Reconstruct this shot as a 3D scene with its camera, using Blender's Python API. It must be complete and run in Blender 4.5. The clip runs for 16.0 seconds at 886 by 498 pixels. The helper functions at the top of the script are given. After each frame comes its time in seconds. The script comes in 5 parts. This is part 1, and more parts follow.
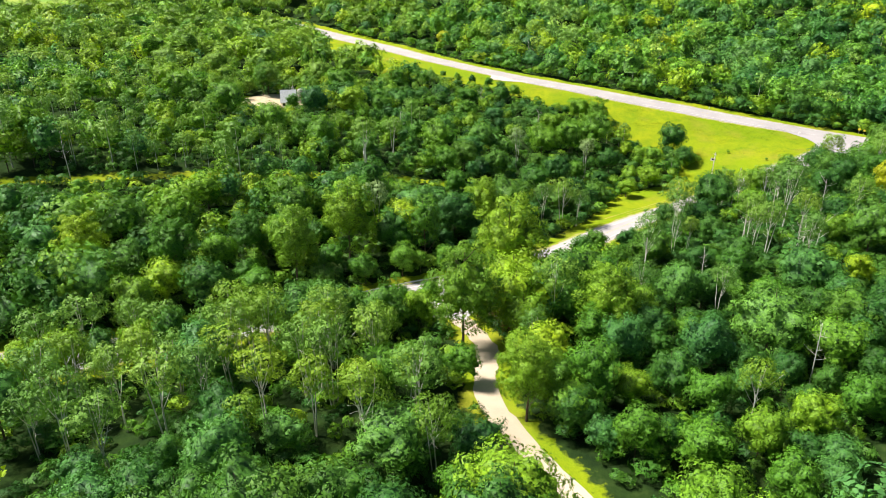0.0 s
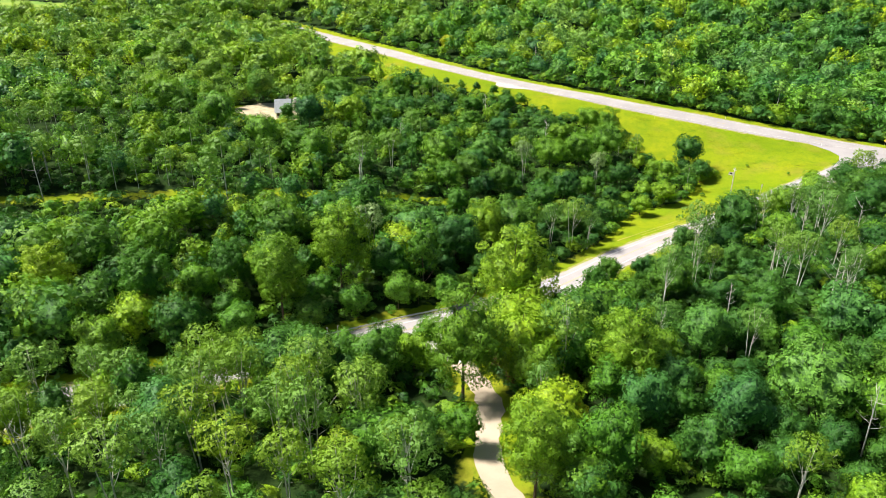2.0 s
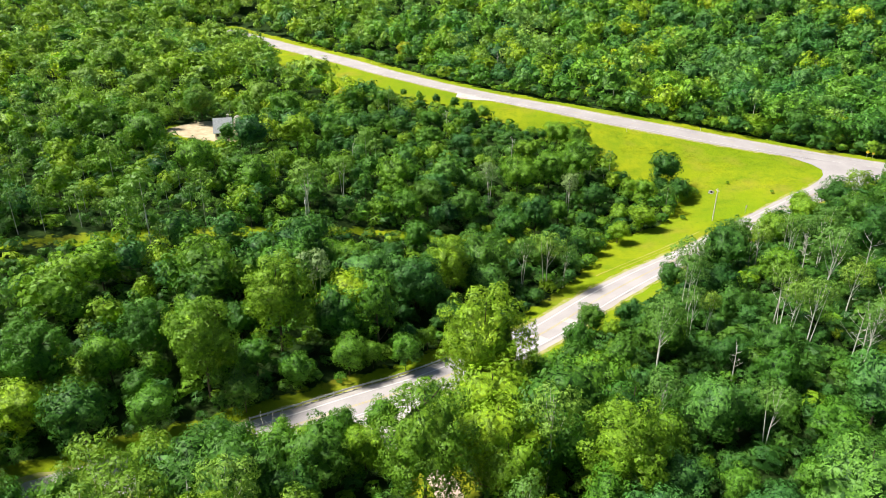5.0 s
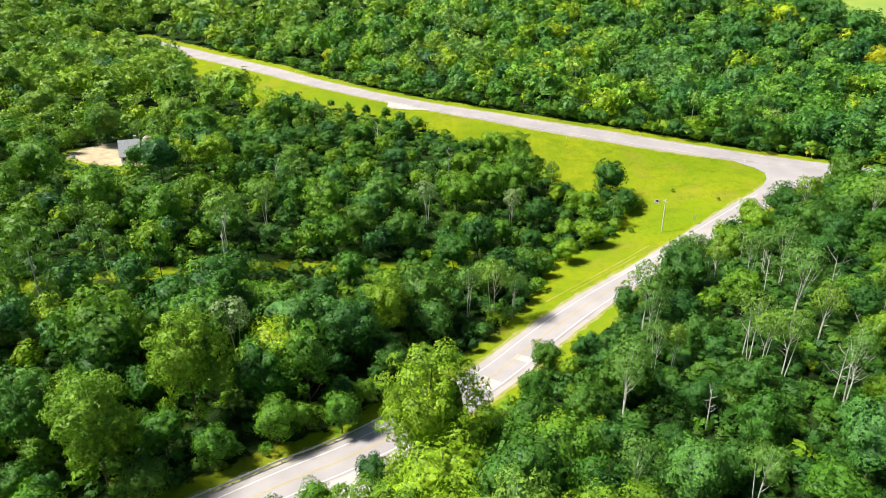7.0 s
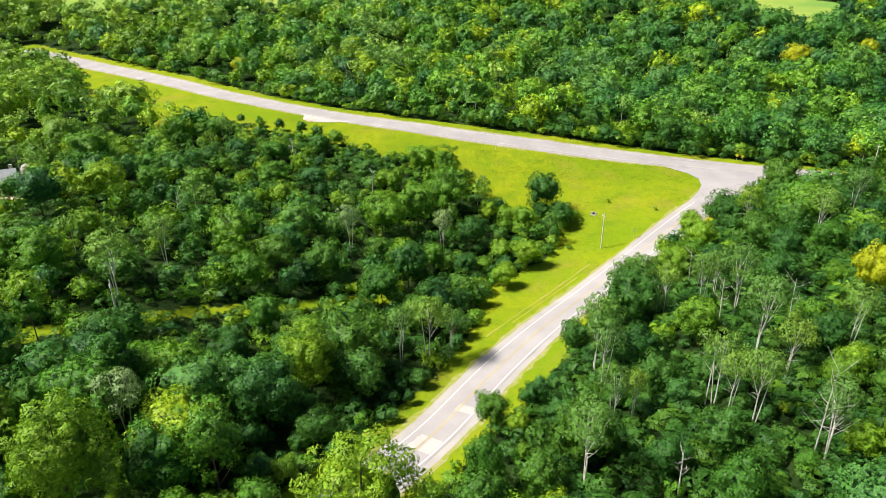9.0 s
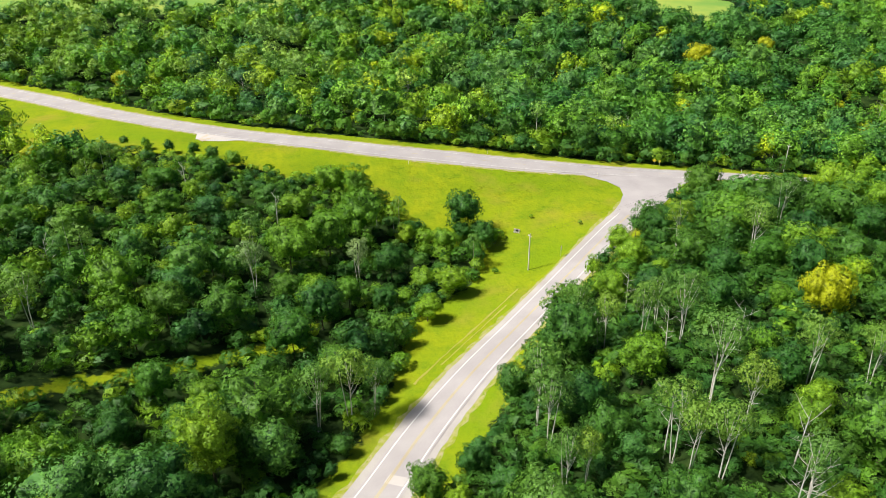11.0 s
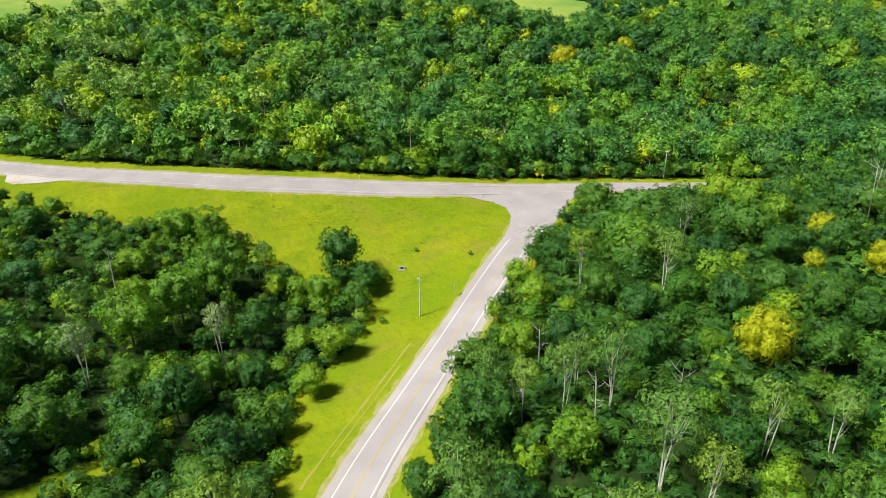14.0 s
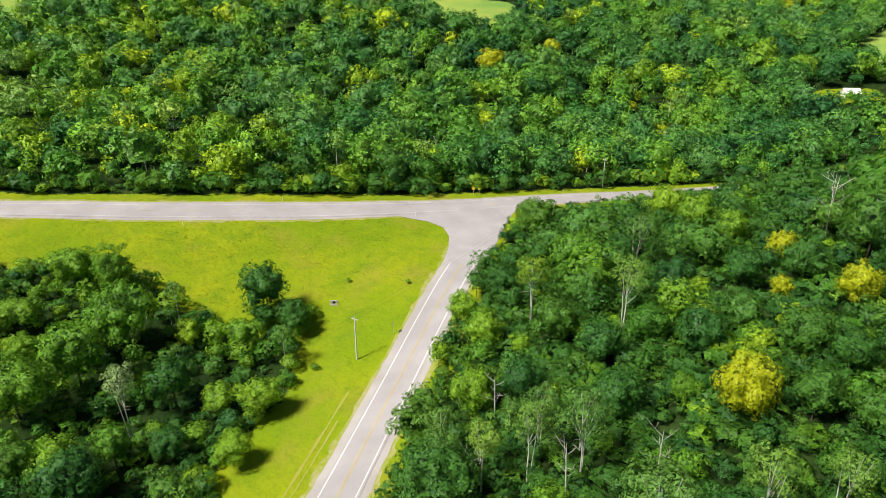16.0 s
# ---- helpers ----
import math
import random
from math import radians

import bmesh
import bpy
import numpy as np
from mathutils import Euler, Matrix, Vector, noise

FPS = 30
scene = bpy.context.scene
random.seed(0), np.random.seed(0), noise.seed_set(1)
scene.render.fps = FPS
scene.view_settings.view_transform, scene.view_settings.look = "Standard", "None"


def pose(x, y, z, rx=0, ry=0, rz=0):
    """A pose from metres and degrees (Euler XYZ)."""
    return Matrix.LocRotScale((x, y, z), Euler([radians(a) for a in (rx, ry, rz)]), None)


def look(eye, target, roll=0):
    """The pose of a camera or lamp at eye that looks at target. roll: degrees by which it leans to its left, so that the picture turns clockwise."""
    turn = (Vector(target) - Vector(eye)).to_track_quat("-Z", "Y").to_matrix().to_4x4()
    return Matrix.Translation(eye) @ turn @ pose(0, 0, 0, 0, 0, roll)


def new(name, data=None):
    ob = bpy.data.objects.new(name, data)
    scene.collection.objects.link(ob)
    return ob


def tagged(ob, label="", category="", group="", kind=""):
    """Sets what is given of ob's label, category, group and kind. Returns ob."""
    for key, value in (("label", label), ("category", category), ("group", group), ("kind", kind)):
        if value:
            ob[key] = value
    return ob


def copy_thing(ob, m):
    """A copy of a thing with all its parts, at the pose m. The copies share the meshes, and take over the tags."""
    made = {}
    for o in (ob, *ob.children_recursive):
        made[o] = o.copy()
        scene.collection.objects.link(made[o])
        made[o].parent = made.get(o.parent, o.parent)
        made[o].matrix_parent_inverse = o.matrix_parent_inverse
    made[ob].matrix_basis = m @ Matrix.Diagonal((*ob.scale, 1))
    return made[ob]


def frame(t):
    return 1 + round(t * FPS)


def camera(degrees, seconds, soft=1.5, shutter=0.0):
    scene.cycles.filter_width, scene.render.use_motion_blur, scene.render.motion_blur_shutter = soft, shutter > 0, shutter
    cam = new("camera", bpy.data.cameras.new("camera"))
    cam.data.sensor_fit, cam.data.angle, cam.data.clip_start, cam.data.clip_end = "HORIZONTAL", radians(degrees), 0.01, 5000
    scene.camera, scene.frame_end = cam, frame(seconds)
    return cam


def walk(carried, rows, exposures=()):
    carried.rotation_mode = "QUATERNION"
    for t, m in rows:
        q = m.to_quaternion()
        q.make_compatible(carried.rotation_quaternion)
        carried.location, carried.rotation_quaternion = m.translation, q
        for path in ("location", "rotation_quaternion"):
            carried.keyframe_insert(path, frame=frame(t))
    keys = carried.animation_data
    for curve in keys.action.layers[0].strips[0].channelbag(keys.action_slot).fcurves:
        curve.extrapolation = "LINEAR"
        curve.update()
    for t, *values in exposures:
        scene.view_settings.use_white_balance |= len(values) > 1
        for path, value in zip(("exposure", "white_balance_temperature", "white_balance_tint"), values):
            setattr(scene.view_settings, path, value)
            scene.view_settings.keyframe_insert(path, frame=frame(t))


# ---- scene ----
cam = camera(65.14, 16.0, 0.65)
PATH = [
    (0, (0.00, 0.00, 77.35), (-8.53, 90.25, 35.13), 0.27),
    (0.5, (-0.05, 3.89, 77.35), (-9.58, 94.04, 35.12), 0.22),
    (1, (-0.05, 7.81, 77.38), (-9.60, 97.97, 35.18), 0.17),
    (1.5, (-0.12, 11.71, 77.42), (-9.59, 101.87, 35.22), 0.15),
    (2, (-0.21, 15.64, 77.49), (-9.54, 105.82, 35.30), 0.18),
    (2.5, (-0.33, 19.54, 77.54), (-9.44, 109.75, 35.36), 0.21),
    (3, (-0.44, 23.50, 77.59), (-9.22, 113.74, 35.42), 0.25),
    (3.5, (-0.58, 27.57, 77.61), (-8.82, 117.87, 35.44), 0.25),
    (6, (-1.14, 48.59, 77.49), (-1.25, 139.30, 35.39), -0.03),
    (6.5, (-1.07, 52.89, 77.40), (1.15, 143.60, 35.35), -0.11),
    (7, (-0.91, 57.29, 77.23), (3.56, 147.92, 35.20), -0.20),
    (7.5, (-0.64, 61.74, 77.04), (6.01, 152.25, 35.04), -0.26),
    (8, (-0.27, 66.22, 76.89), (8.79, 156.53, 34.90), -0.28),
    (8.5, (0.20, 70.69, 76.81), (12.02, 160.69, 34.84), -0.28),
    (9, (0.75, 75.08, 76.80), (15.42, 164.65, 34.81), -0.26),
    (11.5, (4.30, 96.38, 77.00), (33.98, 182.13, 34.98), -0.19),
    (12, (5.26, 100.49, 77.04), (37.88, 185.15, 34.99), -0.16),
    (12.5, (6.46, 104.52, 77.06), (41.94, 188.02, 35.00), -0.11),
    (13, (7.80, 108.51, 77.07), (46.05, 190.78, 35.01), -0.07),
    (13.5, (9.22, 112.48, 77.09), (50.18, 193.43, 35.04), -0.04),
    (14, (10.70, 116.43, 77.13), (54.15, 196.07, 35.05), -0.02),
    (14.5, (12.27, 120.28, 77.16), (58.04, 198.58, 35.05), 0.00),
    (15, (13.95, 124.03, 77.18), (61.99, 200.95, 35.04), 0.05),
    (15.5, (15.73, 127.73, 77.21), (65.91, 203.26, 35.05), 0.11),
    (16, (17.58, 131.39, 77.28), (69.63, 205.64, 35.10), 0.20),
]
FLIGHT_EXPOSURE = [(0.0, 1.1), (6.0, 0.93), (9.0, 0.85), (12.0, 0.64), (16.0, 0.54)]
walk(cam, [(t, look(eye, target, roll)) for t, eye, target, roll in PATH], FLIGHT_EXPOSURE)

# ---- daylight ----
SUN_AZ, SUN_EL = radians(-84), radians(53)      # azimuth from +y towards +x
world = bpy.data.worlds.new("sky")
scene.world = world
world.use_nodes = True
wn = world.node_tree
sky = wn.nodes.new("ShaderNodeTexSky")
sky.sky_type = "NISHITA"
sky.sun_disc = False
sky.sun_elevation, sky.sun_rotation = SUN_EL, SUN_AZ
sky.air_density, sky.dust_density, sky.ozone_density = 1.0, 1.5, 1.0
wn.nodes["Background"].inputs["Strength"].default_value = 0.042
wn.links.new(sky.outputs["Color"], wn.nodes["Background"].inputs["Color"])
sun_data = bpy.data.lights.new("sun", "SUN")
sun_data.energy, sun_data.angle, sun_data.color = 4.4, radians(9.0), (1.0, 0.95, 0.86)
sun = new("sun", sun_data)
to_sun = Vector((math.sin(SUN_AZ) * math.cos(SUN_EL), math.cos(SUN_AZ) * math.cos(SUN_EL), math.sin(SUN_EL)))
sun.matrix_world = look(to_sun * 400, (0, 0, 0))


# ---- materials ----
class Mat:
    """A small helper to wire a Principled material."""

    def __init__(self, name, rough=0.8, spec=0.3, metal=0.0):
        self.m = bpy.data.materials.new(name)
        self.m.use_nodes = True
        self.t = self.m.node_tree
        self.b = self.t.nodes["Principled BSDF"]
        self.b.inputs["Roughness"].default_value = rough
        self.b.inputs["Specular IOR Level"].default_value = spec
        self.b.inputs["Metallic"].default_value = metal

    def n(self, kind, **kw):
        node = self.t.nodes.new(kind)
        for key, value in kw.items():
            node.inputs[key].default_value = value
        return node

    def link(self, a, b):
        self.t.links.new(a, b)

    def coord(self, scale=(1, 1, 1)):
        c, mp = self.n("ShaderNodeTexCoord"), self.n("ShaderNodeMapping")
        mp.inputs["Scale"].default_value = scale
        self.link(c.outputs["Object"], mp.inputs["Vector"])
        return mp.outputs["Vector"]

    def noise(self, scale, detail=4.0, stretch=(1, 1, 1), rough=0.55):
        nz = self.n("ShaderNodeTexNoise", Scale=scale, Detail=detail, Roughness=rough)
        self.link(self.coord(stretch), nz.inputs["Vector"])
        return nz.outputs["Fac"]

    def ramp(self, fac, *stops):
        r = self.n("ShaderNodeValToRGB")
        el = r.color_ramp.elements
        while len(el) < len(stops):
            el.new(0.999)
        for e, (p, c) in zip(el, stops):
            e.position, e.color = p, (*c, 1)
        self.link(fac, r.inputs["Fac"])
        return r.outputs["Color"]

    def mix(self, fac, a, b, mode="MIX"):
        x = self.t.nodes.new("ShaderNodeMix")
        x.data_type, x.blend_type = "RGBA", mode
        for value, sock in ((fac, x.inputs[0]), (a, x.inputs[6]), (b, x.inputs[7])):
            if isinstance(value, bpy.types.NodeSocket):
                self.link(value, sock)
            else:
                sock.default_value = (*value, 1) if isinstance(value, tuple) else value
        return x.outputs[2]

    def colour(self, c):
        if isinstance(c, bpy.types.NodeSocket):
            self.link(c, self.b.inputs["Base Color"])
        else:
            self.b.inputs["Base Color"].default_value = (*c, 1)
        return self

    def bump(self, fac, strength=0.3, distance=0.05):
        bp = self.n("ShaderNodeBump", Strength=strength, Distance=distance)
        self.link(fac, bp.inputs["Height"])
        self.link(bp.outputs["Normal"], self.b.inputs["Normal"])
        return self


def leaf_material(name, dark, light, spread=1.0, leaf_scale=6.0, gap=0.57, speckle=0.42):
    """Foliage: hue differs from tree to tree and from spray to spray, and light passes through."""
    k = Mat(name, 0.55, 0.25)
    geo, info, own = k.n("ShaderNodeNewGeometry"), k.n("ShaderNodeObjectInfo"), k.n("ShaderNodeAttribute")
    own.attribute_name = "tint"
    add = k.n("ShaderNodeMath")
    add.operation = "ADD"
    k.link(own.outputs["Fac"], add.inputs[0])
    k.link(info.outputs["Random"], add.inputs[1])
    wrap = k.n("ShaderNodeMath")
    wrap.operation = "FRACT"
    k.link(add.outputs[0], wrap.inputs[0])
    base = k.ramp(geo.outputs["Random Per Island"], (0.0, tuple(0.85 * a + 0.15 * b for a, b in zip(dark, light))), (1.0, light))
    s = spread
    tree = k.ramp(wrap.outputs[0], (0.0, (1 - 0.5 * s, 1 - 0.36 * s, 1 - 0.1 * s)), (0.3, (1 - 0.2 * s, 1 - 0.1 * s, 1)), (0.6, (1, 1, 1)), (0.85, (1 + 0.28 * s, 1 + 0.15 * s, 1)), (1.0, (1 + 0.65 * s, 1 + 0.3 * s, 0.9)))
    vor = k.n("ShaderNodeTexVoronoi", Scale=leaf_scale)
    k.link(k.coord(), vor.inputs["Vector"])
    each = k.n("ShaderNodeSeparateColor")
    k.link(vor.outputs["Color"], each.inputs[0])
    c = k.mix(1.0, base, tree, "MULTIPLY")
    c = k.mix(1.0, c, k.ramp(each.outputs[0], (0.0, (1 - 0.58 * speckle, 1 - 0.53 * speckle, 1 - 0.48 * speckle)), (1.0, (1 + 0.6 * speckle, 1 + 0.5 * speckle, 1 + 0.15 * speckle))), "MULTIPLY")
    k.colour(c)
    k.bump(each.outputs[1], 0.3, 0.25)
    tr = k.n("ShaderNodeBsdfTranslucent")
    k.link(k.mix(1.0, c, (1.2, 1.25, 0.6), "MULTIPLY"), tr.inputs["Color"])
    mx = k.n("ShaderNodeMixShader")
    mx.inputs[0].default_value = 0.2
    k.link(k.b.outputs[0], mx.inputs[1])
    k.link(tr.outputs[0], mx.inputs[2])
    clear = k.n("ShaderNodeBsdfTransparent")
    cut = k.n("ShaderNodeMath")
    cut.operation = "GREATER_THAN"
    cut.inputs[1].default_value = gap
    k.link(vor.outputs["Distance"], cut.inputs[0])
    out = k.n("ShaderNodeMixShader")
    k.link(cut.outputs[0], out.inputs[0])
    k.link(mx.outputs[0], out.inputs[1])
    k.link(clear.outputs[0], out.inputs[2])
    k.link(out.outputs[0], k.t.nodes["Material Output"].inputs["Surface"])
    return k.m


LEAF = {
    "deep": leaf_material("leaf_deep_green", (0.04, 0.128, 0.018), (0.072, 0.2, 0.024), 0.95),
    "mid": leaf_material("leaf_mid_green", (0.085, 0.215, 0.015), (0.145, 0.33, 0.023), 1.2),
    "lime": leaf_material("leaf_yellow_green", (0.145, 0.28, 0.013), (0.225, 0.4, 0.024), 0.75),
    "aspen": leaf_material("leaf_grey_green", (0.12, 0.25, 0.037), (0.185, 0.35, 0.055), 0.7),
    "silver": leaf_material("leaf_silver_green", (0.19, 0.3, 0.11), (0.26, 0.39, 0.16), 0.3),
    "birch": leaf_material("leaf_birch_green", (0.15, 0.27, 0.019), (0.205, 0.355, 0.027), 0.6),
    "cool": leaf_material("leaf_bluish_green", (0.065, 0.195, 0.036), (0.105, 0.28, 0.05), 0.8),
    "pale": leaf_material("leaf_pale_green", (0.15, 0.29, 0.035), (0.2, 0.37, 0.05), 0.5),
    "gold": leaf_material("leaf_golden", (0.34, 0.4, 0.009), (0.48, 0.52, 0.015), 0.1),
    "rust": leaf_material("leaf_rusty_brown", (0.12, 0.07, 0.03), (0.24, 0.13, 0.06), 0.2),
}
INNER = {  # closed inner foliage of the crowns, mostly toned below the leaves as if shaded
    "deep": leaf_material("inner_deep_green", (0.036, 0.125, 0.022), (0.06, 0.18, 0.032), 1.2, 2.4, 9.0, 1.1),
    "mid": leaf_material("inner_mid_green", (0.07, 0.19, 0.02), (0.115, 0.27, 0.028), 1.2, 2.4, 9.0, 1.1),
    "lime": leaf_material("inner_yellow_green", (0.17, 0.31, 0.016), (0.25, 0.42, 0.025), 0.8, 2.4, 9.0, 1.1),
    "cool": leaf_material("inner_bluish_green", (0.055, 0.165, 0.045), (0.08, 0.22, 0.06), 0.8, 2.4, 9.0, 1.0),
    "pale": leaf_material("inner_pale_green", (0.12, 0.24, 0.03), (0.17, 0.31, 0.04), 0.5, 2.4, 9.0, 1.0),
    "gold": leaf_material("inner_golden", (0.3, 0.36, 0.008), (0.4, 0.44, 0.014), 0.1, 2.4, 9.0, 0.9),
}


def bark(name, a, b):
    k = Mat(name, 0.85, 0.2)
    f = k.noise(3.0, 5, (1, 1, 0.25))
    return k.colour(k.ramp(f, (0.35, a), (0.65, b))).bump(f, 0.5, 0.04).m


BARK = {"pale": bark("bark_pale", (0.45, 0.42, 0.36), (0.72, 0.7, 0.64)), "brown": bark("bark_brown", (0.06, 0.045, 0.032), (0.16, 0.12, 0.09)), "dead": bark("bark_bleached", (0.4, 0.37, 0.33), (0.66, 0.63, 0.58))}

_k = Mat("rolling_ground", 0.95, 0.04)
_f, _a, _b, _c = _k.noise(0.35, 6), _k.noise(0.04, 4), _k.noise(0.5, 6), _k.noise(5.0, 3)
# the wood's floor is coloured near black, with shade under the trees put in
_shaded_floor = _k.ramp(_f, (0.3, (0.012, 0.026, 0.008)), (0.55, (0.022, 0.045, 0.01)), (0.75, (0.045, 0.07, 0.018)))
_g = _k.mix(_k.ramp(_a, (0.35, (0, 0, 0)), (0.65, (1, 1, 1))), (0.17, 0.265, 0.007), (0.305, 0.335, 0.011))
_g = _k.mix(_k.ramp(_k.noise(0.16, 6, rough=0.65), (0.42, (0, 0, 0)), (0.68, (1, 1, 1))), _g, (0.14, 0.235, 0.009))
_g = _k.mix(_k.ramp(_k.noise(0.055, 6), (0.52, (0, 0, 0)), (0.7, (0.7, 0.7, 0.7))), _g, (0.29, 0.25, 0.035))
_g = _k.mix(_k.ramp(_k.noise(0.8, 5, (1, 0.45, 1), 0.7), (0.5, (0, 0, 0)), (0.72, (0.6, 0.6, 0.6))), _g, (0.115, 0.205, 0.01))
_g = _k.mix(0.16, _g, _k.ramp(_c, (0.3, (0.08, 0.12, 0.008)), (0.7, (0.32, 0.35, 0.015))))
_crop = _k.ramp(_a, (0.35, (0.16, 0.3, 0.06)), (0.65, (0.28, 0.36, 0.07)))
_sand = _k.ramp(_b, (0.35, (0.42, 0.34, 0.22)), (0.65, (0.55, 0.46, 0.31)))


def _mask(name):
    at = _k.n("ShaderNodeAttribute")
    at.attribute_name = name
    ad = _k.n("ShaderNodeMath")
    ad.operation = "MULTIPLY_ADD"
    _k.link(_b, ad.inputs[0])
    ad.inputs[1].default_value = 0.9
    _k.link(at.outputs["Fac"], ad.inputs[2])
    return _k.ramp(ad.outputs[0], (0.86, (0, 0, 0)), (1.0, (1, 1, 1)))


_g = _k.mix(_mask("grass"), _shaded_floor, _g)
_g = _k.mix(_mask("field"), _g, _crop)
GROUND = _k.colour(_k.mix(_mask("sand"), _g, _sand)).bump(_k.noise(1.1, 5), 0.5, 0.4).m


def road_material(name, base, worn):
    k = Mat(name, 0.85, 0.25)
    wide, fine = k.noise(0.12, 5), k.noise(9.0, 3)
    c = k.mix(k.ramp(wide, (0.38, (0, 0, 0)), (0.66, (1, 1, 1))), base, worn)
    c = k.mix(0.25, c, k.ramp(fine, (0.3, tuple(v * 0.7 for v in base)), (0.7, tuple(min(1, v * 1.3) for v in worn))))
    return k.colour(c).bump(fine, 0.25, 0.02).m


ASPHALT = road_material("pale_asphalt", (0.33, 0.305, 0.305), (0.41, 0.38, 0.378))
GRAVEL = road_material("gravel_shoulder", (0.33, 0.3, 0.285), (0.43, 0.4, 0.375))
DIRT = road_material("sandy_track", (0.42, 0.34, 0.25), (0.55, 0.46, 0.35))
WHITE = road_material("white_line_paint", (0.56, 0.55, 0.53), (0.72, 0.71, 0.69))
YELLOW = road_material("yellow_line_paint", (0.42, 0.34, 0.17), (0.52, 0.44, 0.24))

# ---- the lie of the land ----
# kerb-free roads: plan and level of the carriageway's middle, metres
HIGHWAY = [(330, 214, 6), (255, 240, 0), (195, 266, -1.5), (165, 279, -0.8), (137, 288.5, 0.2), (107, 299, 2.3), (77, 311, 4.8), (36, 332, 7.4), (-5, 359.5, 8.8), (-46, 403.5, 8.2), (-86, 457, 6.5), (-126, 500, 6.5), (-180, 545, 10)]
SIDE = [(-120, 83, 6), (-75, 106, 2.5), (-36, 130, 0.4), (-21.5, 139.5, 0), (-6.5, 149.3, -0.5), (13.5, 168, -2.0), (28.5, 185.2, -2.5), (43.2, 200.2, -2.8), (58.3, 213.5, -2.8), (73.3, 226, -2), (88.3, 238.5, -1), (103, 250.5, -0.2), (114.5, 259.5, 0.2), (125.5, 270.5, 0.4), (137, 288, 0.3)]
TRACK = [(24, 40, 12), (16, 58, 11), (10.2, 70, 10.1), (0.4, 87, 8.9), (-2, 98, 8), (-2, 108, 6.6), (-6, 120, 4), (-11, 131, 1.8), (-14, 139, 0.3)]
DRIVE = [(-4, 358, 8.7), (-4.5, 354, 8.6), (-5.5, 351, 8.6), (-7, 348.5, 8.6), (-8.5, 347.5, 8.6)]
HILLS = [(-85, 186, 11), (-91, 272, 10), (-117, 168, 13), (-43, 203, 6), (62, 176, 6), (55, 144, 8), (85, 164, 13), (105, 175, 18), (149, 189, 20), (40, 102, 10), (-24, 87, 9), (245, 412, 4), (289, 469, 24), (174, 419, 0), (82, 421, 2), (-41, 470, 11), (209, 301, -5), (262, 315, -7), (64, 246, -5), (42, 238, -6.5), (78, 263, -3), (-58, 330, 8.5), (100, 600, 26), (-100, 600, 26), (400, 400, 10), (300, 200, 16), (-250, 300, 18), (-250, 100, 18), (100, 0, 14), (-100, 0, 14), (450, 600, 28), (120, 235, 3)]
_nodes = np.array(HIGHWAY + SIDE + TRACK + HILLS, float)


def _bend(d2):
    return 0.5 * d2 * np.log(d2 + 1e-6)


_kk = _bend(((_nodes[:, None, :2] - _nodes[None, :, :2]) ** 2).sum(-1) / 1e4)
_pp = np.c_[np.ones(len(_nodes)), _nodes[:, :2] / 100]
_w = np.linalg.solve(np.block([[_kk + 0.004 * np.eye(len(_nodes)), _pp], [_pp.T, np.zeros((3, 3))]]), np.r_[_nodes[:, 2], np.zeros(3)])


def land(x, y):
    """Height of the ground, a thin plate bent over the roads and hills; level far away."""
    x, y = np.asarray(x, float), np.asarray(y, float)
    flat = np.stack([x.ravel(), y.ravel()], 1)
    d2 = ((flat[:, None, :] - _nodes[None, :, :2]) ** 2).sum(-1) / 1e4
    z = _bend(d2) @ _w[:-3] + np.c_[np.ones(len(flat)), flat / 100] @ _w[-3:]
    far = np.clip((np.hypot(flat[:, 0] - 60, flat[:, 1] - 280) - 360) / 250, 0, 1)
    far = far * far * (3 - 2 * far)
    return (np.clip(z, -12, 40) * (1 - far) + 24 * far).reshape(x.shape)


def smooth_line(points, step=3.0):
    """A Catmull-Rom line through points, at even steps: rows of x, y."""
    p = np.array(points, float)[:, :2]
    p = np.vstack([2 * p[0] - p[1], p, 2 * p[-1] - p[-2]])
    out = []
    for i in range(1, len(p) - 2):
        n = max(2, int(np.linalg.norm(p[i + 1] - p[i]) / step))
        for u in np.arange(n) / n:
            out.append(0.5 * (2 * p[i] + (p[i + 1] - p[i - 1]) * u + (2 * p[i - 1] - 5 * p[i] + 4 * p[i + 1] - p[i + 2]) * u * u + (3 * p[i] - p[i - 1] - 3 * p[i + 1] + p[i + 2]) * u ** 3))
    out.append(p[-2])
    return np.array(out)


def side_of(line):
    """Unit normals to the left of a line's way."""
    d = np.gradient(line, axis=0)
    d /= np.linalg.norm(d, axis=1)[:, None]
    return np.stack([-d[:, 1], d[:, 0]], 1)


HIGHWAY_LINE, SIDE_LINE, TRACK_LINE, DRIVE_LINE = (smooth_line(p) for p in (HIGHWAY, SIDE, TRACK, DRIVE))


def away(line, x, y):
    """Distance of places from a line."""
    q = np.stack([np.asarray(x, float), np.asarray(y, float)], -1)
    return np.sqrt(((q[..., None, :] - line) ** 2).sum(-1)).min(-1)


def inside(poly, x, y):
    x, y = np.asarray(x, float), np.asarray(y, float)
    hit = np.zeros(x.shape, bool)
    for (x0, y0), (x1, y1) in zip(poly, poly[1:] + poly[:1]):
        cross = ((y0 > y) != (y1 > y)) & (x < (x1 - x0) * (y - y0) / (y1 - y0 + 1e-12) + x0)
        hit ^= cross
    return hit


